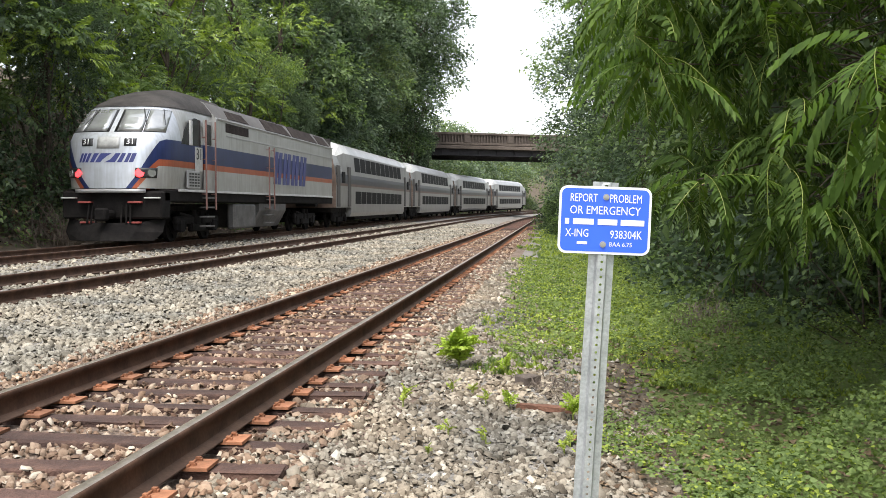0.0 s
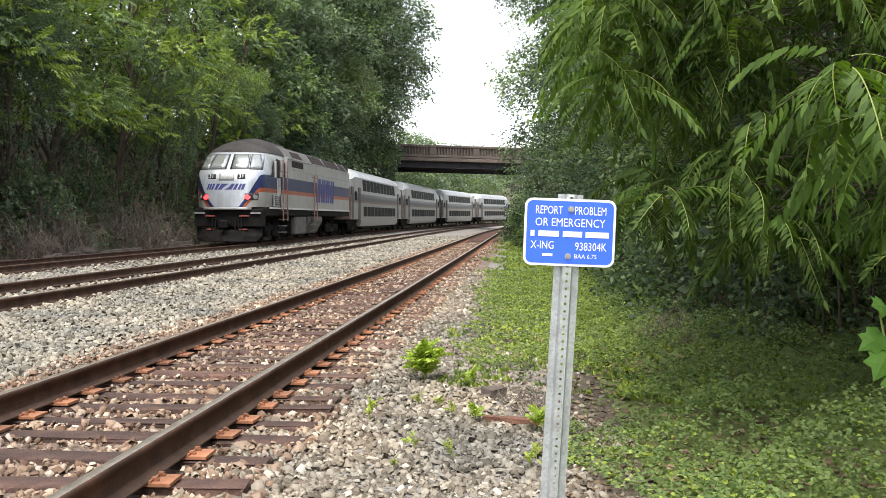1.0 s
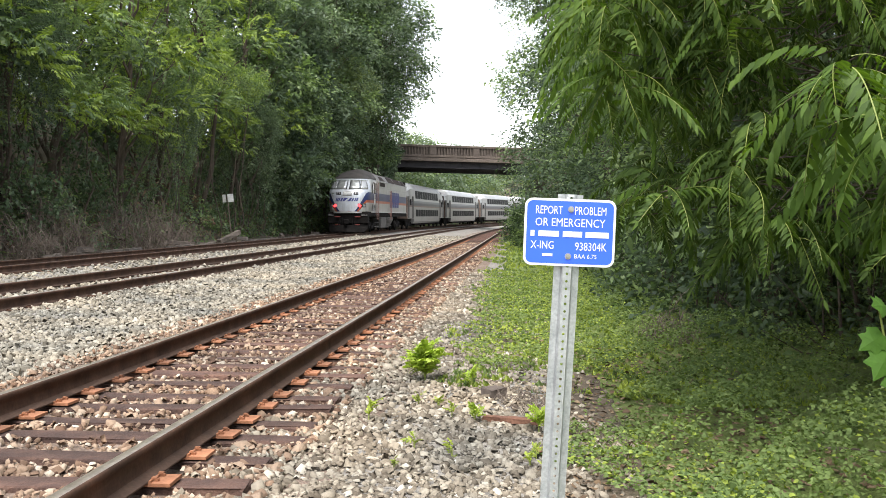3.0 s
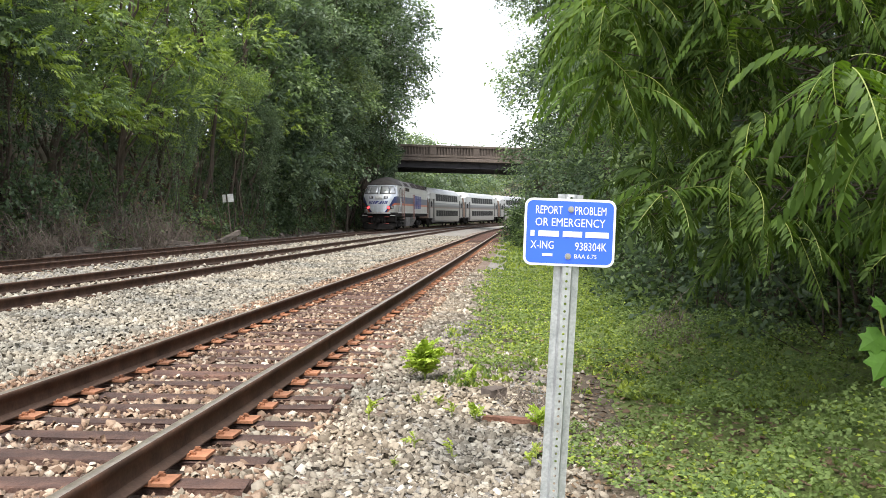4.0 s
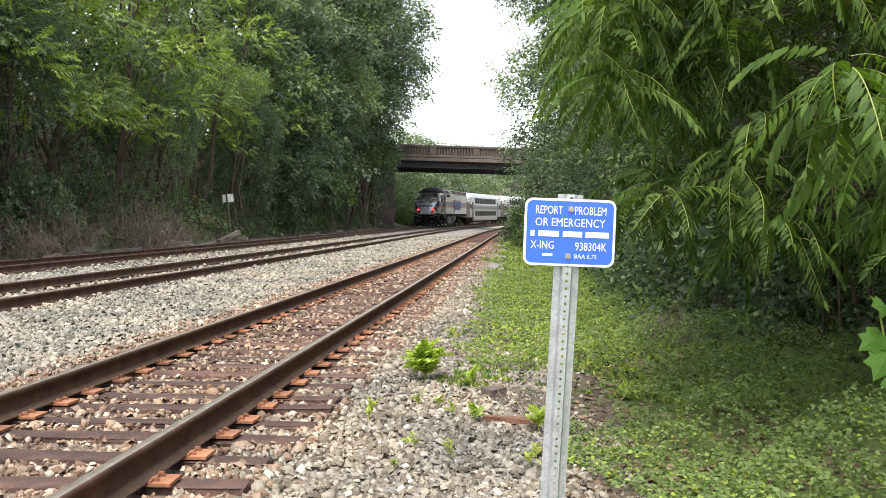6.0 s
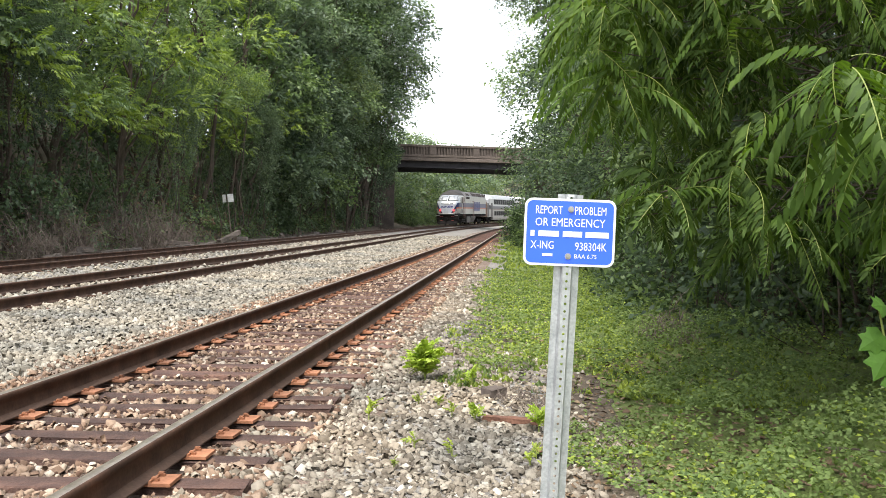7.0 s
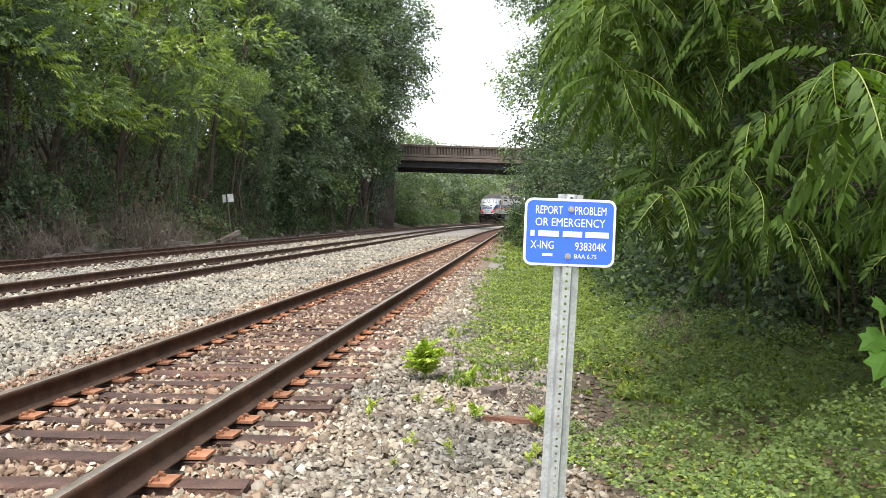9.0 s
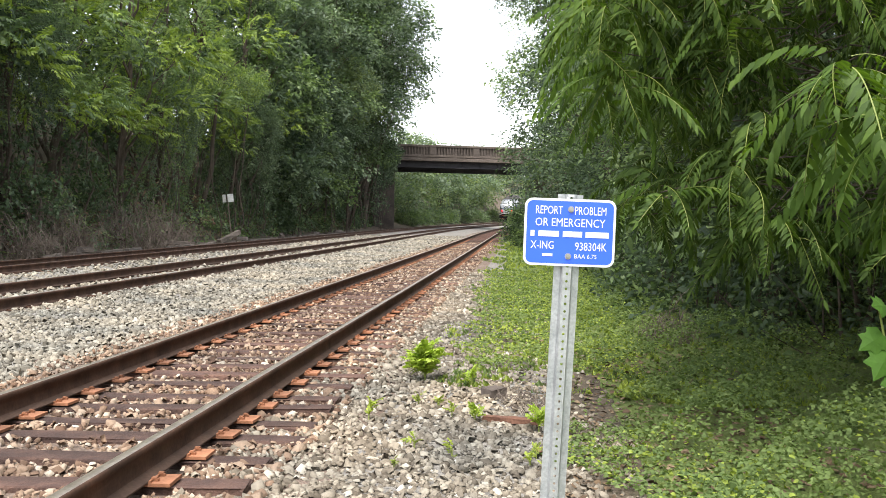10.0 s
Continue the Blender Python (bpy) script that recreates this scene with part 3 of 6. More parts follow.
        # side lettering as plain strokes
        for y0, lean in [(11.0 + i * 0.56 + (0.14 * (i // 2)), 0.3) for i in range(8)]:
            bm = bmesh.new()
            q = [bm.verts.new(p) for p in ((sx * 1.558, y0, 2.0), (sx * 1.558, y0 + 0.4, 2.0), (sx * 1.558, y0 + 0.4 + lean, 3.3), (sx * 1.558, y0 + lean, 3.3))]
            bm.faces.new(q)
            thicken(bm, 0.012)
            part("lettering_stroke", bm, M_logo, e)
        part("tank", made_box(sx * 1.35 - 0.14, sx * 1.35 + 0.14, 6.5, 8.9, 0.32, 1.2, 0.06), M_tank, e)
        bm = bmesh.new()
        pr = [(0.0, 1.22), (sx * 1.45, 1.22), (sx * 1.45, 0.95), (sx * 1.1, 0.32), (0.0, 0.3)]
        v, f = sweep([[(x, y, z) for x, z in pr] for y in (9.4, 13.0)])
        vs = [bm.verts.new(p) for p in v]
        for q in f:
            bm.faces.new([vs[i] for i in q])
        bm.faces.new(vs[:5])
        bm.faces.new(vs[5:])
        part("fuel_tank", bm, M_tank, e, "grey slanted fuel tank")
    # windshield panes, with wipers
    for u0, u1 in ((-0.66, -0.30), (-0.265, -0.018), (0.018, 0.265), (0.30, 0.66)):
        k = np.linspace(u0, u1, 7)
        nose_patch(k, [3.27, 3.5, 3.7, 3.94], 0.018, M_shield, "windshield_pane", e, "windshield pane coloured pale for the reflected sky")
        nose_patch(np.linspace(u0 - 0.012, u1 + 0.012, 7), [3.25, 3.5, 3.7, 3.96], 0.008, M_black, "window_gasket", e)
    for u in (-0.2, 0.2, 0.5):
        bm = bmesh.new()
        rod(bm, on_nose(u, 3.96, 0.05), on_nose(u + 0.1 * (1 if u > 0 else -1), 3.48, 0.06), 0.014, 0.014, 5)
        part("wiper", bm, M_black, e)
    for s in (-1, 1):
        nose_patch(np.linspace(s * 0.10, s * 0.24, 6)[::s], [2.83, 2.87, 3.0, 3.05], 0.012, M_black, "number_board", e, "black number board")
        p = on_nose(s * 0.165, 2.94, 0.035)
        a = math.atan2(p[0], 4.6)
        letters("number", "31", 0.24, M_digits, e, Matrix.Translation(p) @ Matrix.Rotation(s * 0.16, 4, "Z") @ Matrix.Rotation(radians(80), 4, "X"))
        # lamp pods: red marker inside, clear headlamp outside
        nose_patch(np.linspace(s * 0.245, s * 0.60, 8)[::s], [1.92, 1.98, 2.06, 2.14, 2.2], 0.014, M_black, "lamp_housing", e, "black oval lamp housing")
        for u, mat, nm in ((0.31, M_redlamp, "marker_lamp"), (0.5, M_clearlamp, "headlamp")):
            p = Vector(on_nose(s * u, 2.06, 0.03))
            q = Vector(on_nose(s * u, 2.06, -0.05))
            bm = bmesh.new()
            rod(bm, q, p, 0.135, 0.12, 16)
            part(nm, bm, mat, e, "glowing red marker lamp" if nm == "marker_lamp" else "")
    nose_patch(np.linspace(-0.06, 0.06, 6), [2.76, 2.88, 3.0, 3.1], 0.012, M_loco_plain, "headlight_box", e, "silver headlight box")
    # emblem strokes across the nose
    for k, (u, w) in enumerate(((-0.27, 0.035), (-0.222, 0.035), (-0.174, 0.035), (-0.115, 0.04), (-0.062, 0.04), (0.0, 0.04), (0.053, 0.04), (0.115, 0.04), (0.165, 0.055))):
        rings = [[on_nose(u + d + (z - 2.4) * 0.16, z, 0.008) for d in (0, w)] for z in (2.36, 2.44, 2.53, 2.62)]
        v, f = sweep(rings, False)
        raw("lettering_stroke", v, f, M_logo, e)
    nose_patch(np.linspace(-0.42, 0.42, 8), [1.5, 1.6], 0.0, M_steelroof, "nose_sill", e)
    # pilot: anticlimber, coupler, hoses, plough
    part("buffer_beam", made_box(-1.5, 1.5, 0.25, 0.9, 0.75, 1.55, 0.05), M_under, e)
    bm = bmesh.new()
    rod(bm, (0, -0.35, 0.88), (0, 0.4, 0.88), 0.13, 0.13, 10)
    box(bm, -0.17, 0.17, -0.5, -0.2, 0.70, 1.06, 0.05)
    part("coupler", bm, M_under, e)
    for sx in (-1, 1):
        for i, dx in enumerate((0.35, 0.5, 0.62)):
            bm = bmesh.new()
            rod(bm, (sx * dx, 0.15, 1.15), (sx * (dx + 0.03), 0.05, 0.62), 0.028, 0.028, 6)
            part("air_hose", bm, M_under, e)
        part("red_step", made_box(sx * 0.75 - 0.2, sx * 0.75 + 0.2, 0.1, 0.3, 1.2, 1.25, 0.01), M_redtrim, e)
        part("red_step", made_box(sx * 0.72 - 0.18, sx * 0.72 + 0.18, 0.1, 0.3, 0.62, 0.67, 0.01), M_redtrim, e)
        part("step_edge", made_box(sx * 1.25 - 0.22, sx * 1.25 + 0.22, 0.12, 0.3, 1.33, 1.37, 0.01), M_white, e)
    pr = [(-1.45, 0.55), (-0.8, 0.12), (0.0, -0.18), (0.8, 0.12), (1.45, 0.55)]
    v, f = sweep([[(x, y + 0.12, 0.78 if abs(x) > 1 else 0.6) for x, y in pr], [(x, y - 0.12, 0.35) for x, y in pr], [(x * 0.86, y - 0.28, 0.12) for x, y in pr]], False)
    bm = bmesh.new()
    vs = [bm.verts.new(p) for p in v]
    for q in f:
        bm.faces.new([vs[i] for i in q])
    thicken(bm, 0.05)
    part("snow_plough", bm, M_under, e, "dull grey pilot plough")
    for yc in (4.0, 17.3):
        bogie(e, yc, 2.8)
    # roof gear
    bm = bmesh.new()
    rod(bm, (0.2, 6.0, 4.66), (0.2, 6.9, 4.80), 0.05, 0.09)
    rod(bm, (-0.2, 6.0, 4.66), (-0.2, 6.9, 4.80), 0.05, 0.09)
    part("horn", bm, M_black, e)
    for y in (14.6, 16.0, 17.4):
        bm = bmesh.new()
        rod(bm, (0, y, 4.66), (0, y, 4.78), 0.55, 0.5, 20)
        part("roof_fan", bm, M_roof, e)
    return e


COACH_L = 25.9


def build_coach():
    e = thing("rail_coach", "stainless double-deck rail coach with a dull blue band and dark windows", "rail coach", "coaches of the train")
    h = COACH_L
    side = [(-1.40, 0.55), (-1.50, 0.75), (-1.52, 2.6), (-1.40, 3.95), (-1.15, 4.35), (-0.5, 4.62), (0.5, 4.62), (1.15, 4.35), (1.40, 3.95), (1.52, 2.6), (1.50, 0.75), (1.40, 0.55)]
    n = len(side)
    v, f = sweep([[(x, y, z) for x, z in side] for y in (3.9, 10, 16, h - 3.9)])
    bm = bmesh.new()
    vs = [bm.verts.new(p) for p in v]
    for q in f:
        k = bm.faces.new([vs[i] for i in q])
        k.material_index = 1 if min(vs[i].co.z for i in q) > 3.9 else 0
    for k in (0, 3):
        bm.faces.new([vs[k * n + i] for i in range(n)])
    part("body", bm, [M_coach, M_steelroof], e)
    # ends: raised floor, roof falling in facets to the vestibule
    for m in (0, 1):
        end = Matrix.Identity(4) if m == 0 else Matrix.Translation((0, h, 0)) @ Matrix.Diagonal((1, -1, 1, 1))
        up = [(x, max(z, 1.05)) for x, z in side]
        low = [(x, min(max(z, 1.05), 3.75)) for x, z in side]
        low = [(x if z < 3.7 else math.copysign(min(abs(x), 1.3), x), z) for x, z in low]
        v, f = sweep([[(x, 0.25, z) for x, z in low], [(x, 1.2, z) for x, z in low], [(x * 0.99, 2.4, z) for x, z in up], [(x, 3.95, z) for x, z in up]])
        bm = bmesh.new()
        vs = [bm.verts.new(p) for p in v]
        for q in f:
            k = bm.faces.new([vs[i] for i in q])
            k.material_index = 1 if sum(vs[i].co.z for i in q) / 4 > 3.6 else 0
        bm.faces.new(vs[:n]).material_index = 2
        bmesh.ops.transform(bm, matrix=end, verts=bm.verts)
        part("coach_end", bm, [M_coach, M_white, M_endgrey], e, "coach end with white roof facets")
        bm = made_box(-0.55, 0.55, -0.12, 0.3, 1.1, 3.3, 0.06)
        bmesh.ops.transform(bm, matrix=end, verts=bm.verts)
        part("gangway", bm, M_black, e)
        bm = made_box(-0.7, 0.7, 1.3, 2.2, 3.95, 4.25, 0.05)
        bmesh.ops.transform(bm, matrix=end, verts=bm.verts)
        part("roof_unit", bm, M_steelroof, e)
        for sx in (-1, 1):
            for y0, y1 in ((0.45, 1.15), (3.05, 3.75)):
                bm = made_box(sx * 1.51 - 0.03, sx * 1.51 + 0.03, y0, y1, 1.1, 3.25, 0.02)
                bmesh.ops.transform(bm, matrix=end, verts=bm.verts)
                part("coach_door", bm, M_doorgrey, e, "dark sliding door")
            bm = made_box(sx * 1.515 - 0.03, sx * 1.515 + 0.03, 1.7, 2.3, 2.35, 2.95, 0.02)
            bmesh.ops.transform(bm, matrix=end, verts=bm.verts)
            part("end_window", bm, M_coachpane, e)
        bogie(e, 2.6 if m == 0 else h - 2.6, 2.6, 1.1)
    for sx in (-1, 1):
        for z0, z1, tilt in ((3.05, 3.85, 1.46), (1.25, 1.95, 1.51)):
            for i in range(10):
                y0 = 5.0 + i * 1.6
                bm = bmesh.new()
                a = np.interp(z0, [0.75, 2.6, 3.95], [1.5, 1.52, 1.4]) + 0.004
                b = np.interp(z1, [0.75, 2.6, 3.95], [1.5, 1.52, 1.4]) + 0.004
                q = [bm.verts.new(p) for p in ((sx * a, y0, z0), (sx * a, y0 + 1.48, z0), (sx * b, y0 + 1.48, z1), (sx * b, y0, z1))]
                bm.faces.new(q)
                thicken(bm, 0.03)
                part("window", bm, M_coachpane, e, "dark tinted window")
    part("underframe", made_box(-1.2, 1.2, 0.3, h - 0.3, 0.8, 1.12, 0.03), M_under, e)
    part("equipment_box", made_box(-1.25, 1.25, 6.0, h - 6.0, 0.35, 0.7, 0.05), M_under, e)
    return e


locomotive = build_loco()
first_coach = build_coach()
coaches = [first_coach]
WHEELS_COACH = [w for w in first_coach.children_recursive if w.name.startswith("wheelset")]
for _ in range(3):
    coaches.append(copy_thing(first_coach, Matrix.Identity(4)))


def on_track(s, a, b):
    """Pose of a vehicle whose end is at s and whose bogies are a and b metres on."""
    p, q = (Vector(line(s + k, FAR_OFF, FAR_UP)) for k in (a, b))
    d = (q - p).normalized()
    turn = d.to_track_quat("Y", "Z").to_matrix().to_4x4()
    return Matrix.Translation(p - d * a) @ turn


# ---------- bridge ----------
def build_bridge():
    base = pose(-14.0, 105.0, 0.35, 0, 1.0, 14)
    e = thing("road_bridge", "old concrete road bridge with baluster parapet and dark steel girders", "bridge", "", base)
    x0, x1, dep = -16.0, 34.0, 11.0
    up = 6.42
    for k in range(6):
        y = 0.4 + k * (dep - 0.8) / 5
        bm = made_box(x0, x1, y - 0.03, y + 0.03, up + 0.33, up + 1.0)
        box(bm, x0, x1, y - 0.22, y + 0.22, up + 0.28, up + 0.33)
        box(bm, x0, x1, y - 0.2, y + 0.2, up + 1.0, up + 1.05)
        for i in range(24):
            x = x0 + 1 + i * 2.05
            box(bm, x - 0.02, x + 0.02, y - 0.2, y + 0.2, up + 0.33, up + 1.0)
        part("girder", bm, M_girder, e)
    part("deck", made_box(x0, x1, 0, dep, up + 1.05, up + 1.45, 0.03), M_concrete, e)
    bm = made_box(x0, x1, -0.25, 0.0, up + 1.0, up + 1.38, 0.04)
    part("cornice", bm, M_concrete, e)
    for y in (-0.12, dep - 0.2):
        part("parapet_base", made_box(x0, x1, y, y + 0.32, up + 1.45, up + 1.72, 0.03), M_concrete, e)
        part("coping", made_box(x0, x1, y - 0.06, y + 0.38, up + 2.55, up + 2.82, 0.05), M_concrete, e)
    shape = made_box(-0.085, 0.085, 0.0, 0.22, 0.0, 0.83, 0.03)
    post = made_box(-0.32, 0.32, -0.05, 0.36, 0.0, 0.83, 0.03)
    b1 = part("baluster", shape, M_concrete, e)
    p1 = part("parapet_post", post, M_concrete, e)
    first = [True, True]
    for i in range(int((x1 - x0) / 0.33)):
        x = x0 + 0.3 + i * 0.33
        ob, k = (p1, 1) if i % 15 == 0 else (b1, 0)
        if not first[k]:
            c = ob.copy()
            scene.collection.objects.link(c)
            ob = c
        first[k] = False
        ob.location = (x, -0.1, up + 1.72)
    part("rear_panel", made_box(x0, x1, dep - 0.15, dep, up + 1.72, up + 2.55), M_concrete, e)
    part("parapet_panel", made_box(x0, x1, 0.06, 0.14, up + 1.72, up + 2.55), M_concrete, e)
    # abutment column beside the track, wing wall behind it, and the far support
    bm = bmesh.new()
    box(bm, -2.45, -0.1, 0.1, 2.2, -1.2, up, 0.06)
    box(bm, -2.5, -0.05, 0.05, 2.3, up, up + 0.28, 0.06)
    # piers and wall take the concrete colour darkened for shade
    part("pier", bm, M_concrete_shaded, e, "stained concrete pier, darkened for the trees' shade")
    part("pier", made_box(-2.45, -0.1, 8.6, 10.8, -1.2, up + 0.28, 0.06), M_concrete_shaded, e, "stained concrete pier, darkened for the trees' shade")
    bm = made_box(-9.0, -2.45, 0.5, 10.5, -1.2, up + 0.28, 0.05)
    part("abutment_wall", bm, M_concrete_shaded, e)
    part("abutment_wall", made_box(17.5, 20.5, 0.3, 10.7, -1.5, up + 0.28, 0.06), M_concrete, e)
    return e


build_bridge()


# ---------- plants: templates and scattering ----------
def leaf_tris(base, tip, side, width, fold=0.25, fine=True):
    """One leaf as triangles: six corners when fine, four otherwise."""
    b, t, s = (np.array(v, float) for v in (base, tip, side))
    d = t - b
    up = np.cross(s, d)
    up = up / (np.linalg.norm(up) + 1e-9) * width * fold
    if fine:
        v = [b, b + d * 0.3 + s * width * 0.5 + up, b + d * 0.3 - s * width * 0.5 + up, b + d * 0.68 + s * width * 0.32 + up, b + d * 0.68 - s * width * 0.32 + up, t]
        return v, [(0, 1, 2), (2, 1, 3), (2, 3, 4), (4, 3, 5)]
    v = [b, b + d * 0.42 + s * width * 0.5 + up, b + d * 0.42 - s * width * 0.5 + up, t]
    return v, [(0, 1, 2), (2, 1, 3)]


def template(leaves, stems=()):
    V, F, I = [], [], []
    for v, f in leaves:
        n = len(V)
        V += list(v)
        F += [tuple(a + n for a in t) for t in f]
        I += [0] * len(f)
    for p, q, r in stems:
        p, q = np.array(p, float), np.array(q, float)
        s = np.cross(q - p, (0.3, 0.2, 1.0))
        s = s / (np.linalg.norm(s) + 1e-9) * r
        n = len(V)
        V += [p - s, p + s, q + s * 0.8, q - s * 0.8]
        F += [(n, n + 1, n + 2), (n, n + 2, n + 3)]
        I += [1, 1]
    return np.array(V), np.array(F), np.array(I)


def frond(seed, pairs=10, fine=True, a0=25, a1=-75, leaf=0.21, width=0.062, droop=0.75, stem=0.006, bend=0.9):
    """A pinnate leaf one unit long, its stalk bending from a0 to a1 degrees, its leaflets hanging in two rows."""
    rnd = random.Random(seed)
    p, pts, n = np.zeros(3), [], pairs + 2
    for i in range(n + 1):
        pts.append(p.copy())
        a = radians(a0 + (a1 - a0) * (i / n) ** bend)
        p = p + np.array((rnd.uniform(-.012, .012), math.cos(a), math.sin(a))) / n
    leaves, stems = [], [(pts[i], pts[i + 1], stem) for i in range(n)] if stem else []
    for i in range(2, n + 1):
        d = pts[i] - pts[i - 1]
        d = d / np.linalg.norm(d)
        k = leaf * (0.75 + 0.5 * math.sin(math.pi * (i / n) ** 0.8)) * rnd.uniform(0.85, 1.12)
        for s in (-1, 1):
            way = np.array((s * rnd.uniform(0.6, 0.95), 0, 0)) + d * rnd.uniform(0.35, 0.7) + np.array((0, 0, -droop * rnd.uniform(0.6, 1.3)))
            way = way / np.linalg.norm(way) * k
            side = np.cross(way, np.array((0, 0, 1.0)) + 0.6 * d * s)
            side = side / (np.linalg.norm(side) + 1e-9)
            leaves.append(leaf_tris(pts[i], pts[i] + way, side, width * rnd.uniform(0.85, 1.15), 0.3, fine))
    leaves.append(leaf_tris(pts[-1], pts[-1] + d * leaf, (1, 0, 0), width, 0.3, fine))
    return template(leaves, stems)


def spray(seed, n=8, size=0.26, spread=0.5, width=0.5):
    """A twig end with n simple leaves spread along it, one unit long."""
    rnd = random.Random(seed)
    leaves = []
    for i in range(n):
        b = np.array((rnd.uniform(-.25, .25) * spread * 2, (i + 0.5) / n + rnd.uniform(-.1, .1), rnd.uniform(-.22, .12) * spread * 2))
        a = rnd.uniform(-1.5, 1.5)
        way = np.array((math.sin(a), math.cos(a) * 0.7, rnd.uniform(-0.9, 0.15)))
        way = way / np.linalg.norm(way) * size * rnd.uniform(0.7, 1.25)
        side = np.cross(way, (rnd.uniform(-.5, .5), rnd.uniform(-.5, .5), 1.0))
        side = side / (np.linalg.norm(side) + 1e-9)
        leaves.append(leaf_tris(b, b + way, side, size * width, 0.2, False))
    return template(leaves)


def scatter(P, D, size, temps, rng, roll=0.35, mats=None):
    """Copies of templates at P (n, 3), their long axis along D, joined into arrays of corners, triangles and material numbers."""
    P, D = np.asarray(P, float), np.asarray(D, float)
    n = len(P)
    D = D / (np.linalg.norm(D, axis=1, keepdims=True) + 1e-9)
    up = np.tile((0.0, 0.0, 1.0), (n, 1)) + rng.normal(0, roll, (n, 3))
    X = np.cross(D, up)
    X /= np.linalg.norm(X, axis=1, keepdims=True) + 1e-9
    Z = np.cross(X, D)
    R = np.stack([X, D, Z], -1) * np.asarray(size).reshape(-1, 1, 1)
    pick = rng.integers(0, len(temps), n)
    V, F, I, base = [], [], [], 0
    for k, (tv, tf, ti) in enumerate(temps):
        m = np.where(pick == k)[0]
        if not len(m):
            continue
        v = np.einsum("nij,vj->nvi", R[m], tv) + P[m][:, None]
        f = tf[None] + (np.arange(len(m)) * len(tv))[:, None, None] + base
        V.append(v.reshape(-1, 3))
        F.append(f.reshape(-1, 3))
        off = np.zeros(len(m), int) if mats is None else np.asarray(mats)[m]
        I.append((ti[None] * 100 + off[:, None]).reshape(-1))
        base += v.shape[0] * v.shape[1]
    if not V:
        return np.zeros((0, 3)), np.zeros((0, 3), int), np.zeros(0, int)
    return np.concatenate(V), np.concatenate(F), np.concatenate(I)


def joined(name, sets, mats, stem, parent=None, label=""):
    V, F, I, base = [], [], [], 0
    for v, f, i in sets:
        V.append(v)
        F.append(f + base)
        I.append(i)
        base += len(v)
    I = np.concatenate(I)
    I = np.where(I >= 100, len(mats), I)
    return raw(name, np.concatenate(V), np.concatenate(F), list(mats) + [stem], parent, label, False, I)


def shell(c, r, n, rng, low=-0.3):
    """n points in the outer part of an ellipsoid, with outward ways."""
    d = rng.normal(0, 1, (n * 2, 3))
    d /= np.linalg.norm(d, axis=1, keepdims=True)
    d = d[d[:, 2] > low][:n]
    k = rng.uniform(0.45, 1.0, (len(d), 1)) ** 0.5 * (1 + 0.22 * np.sin(d[:, :1] * 4 + c[0]) * np.cos(d[:, 1:2] * 5 + c[1]))
    return np.asarray(c) + d * np.asarray(r) * k, d


def wood(limbs):
    """Tapered bent tubes: each limb is a list of points with the radius at both ends."""
    V, F, base = [], [], 0
    for pts, r0, r1 in limbs:
        pts = np.array(pts, float)
        n = len(pts)
        t = np.gradient(pts, axis=0)
        t /= np.linalg.norm(t, axis=1, keepdims=True) + 1e-9
        a = np.cross(t, (0.31, 0.95, 0.1))
        a /= np.linalg.norm(a, axis=1, keepdims=True) + 1e-9
        b = np.cross(t, a)
        ang = np.linspace(0, 2 * math.pi, 7)[:-1]
        r = np.linspace(r0, r1, n)[:, None, None]
        rings = pts[:, None] + r * (a[:, None] * np.cos(ang)[None, :, None] + b[:, None] * np.sin(ang)[None, :, None])
        v, f = sweep(rings)
        V.append(v)
        F.append(f + base)
        base += len(v)
    return np.concatenate(V), np.concatenate(F)


def bent(p, q, n, rng, wob):
    t = np.linspace(0, 1, n)[:, None]
    pts = np.asarray(p) * (1 - t) + np.asarray(q) * t
    pts[1:-1] += rng.normal(0, wob, (n - 2, 3))
    return pts


FROND_FAR = [frond(i, 5, False, 20, -45 - 12 * i, 0.27, 0.105, 0.6, 0.0) for i in range(3)]
FROND_NEAR = [frond(10 + i, 11 + i % 3, True, a0, a1, 0.205, 0.05, 0.7, 0.005, b) for i, (a0, a1, b) in enumerate(((25, -70, 0.7), (5, -80, 0.6), (15, -62, 0.8), (30, -58, 0.75), (-15, -85, 0.5)))]
SPRAY = [spray(20 + i, 7, 0.34, 0.55, 0.55) for i in range(4)]
SPRAY_FINE = [spray(30 + i, 9, 0.2, 0.5, 0.55) for i in range(4)]


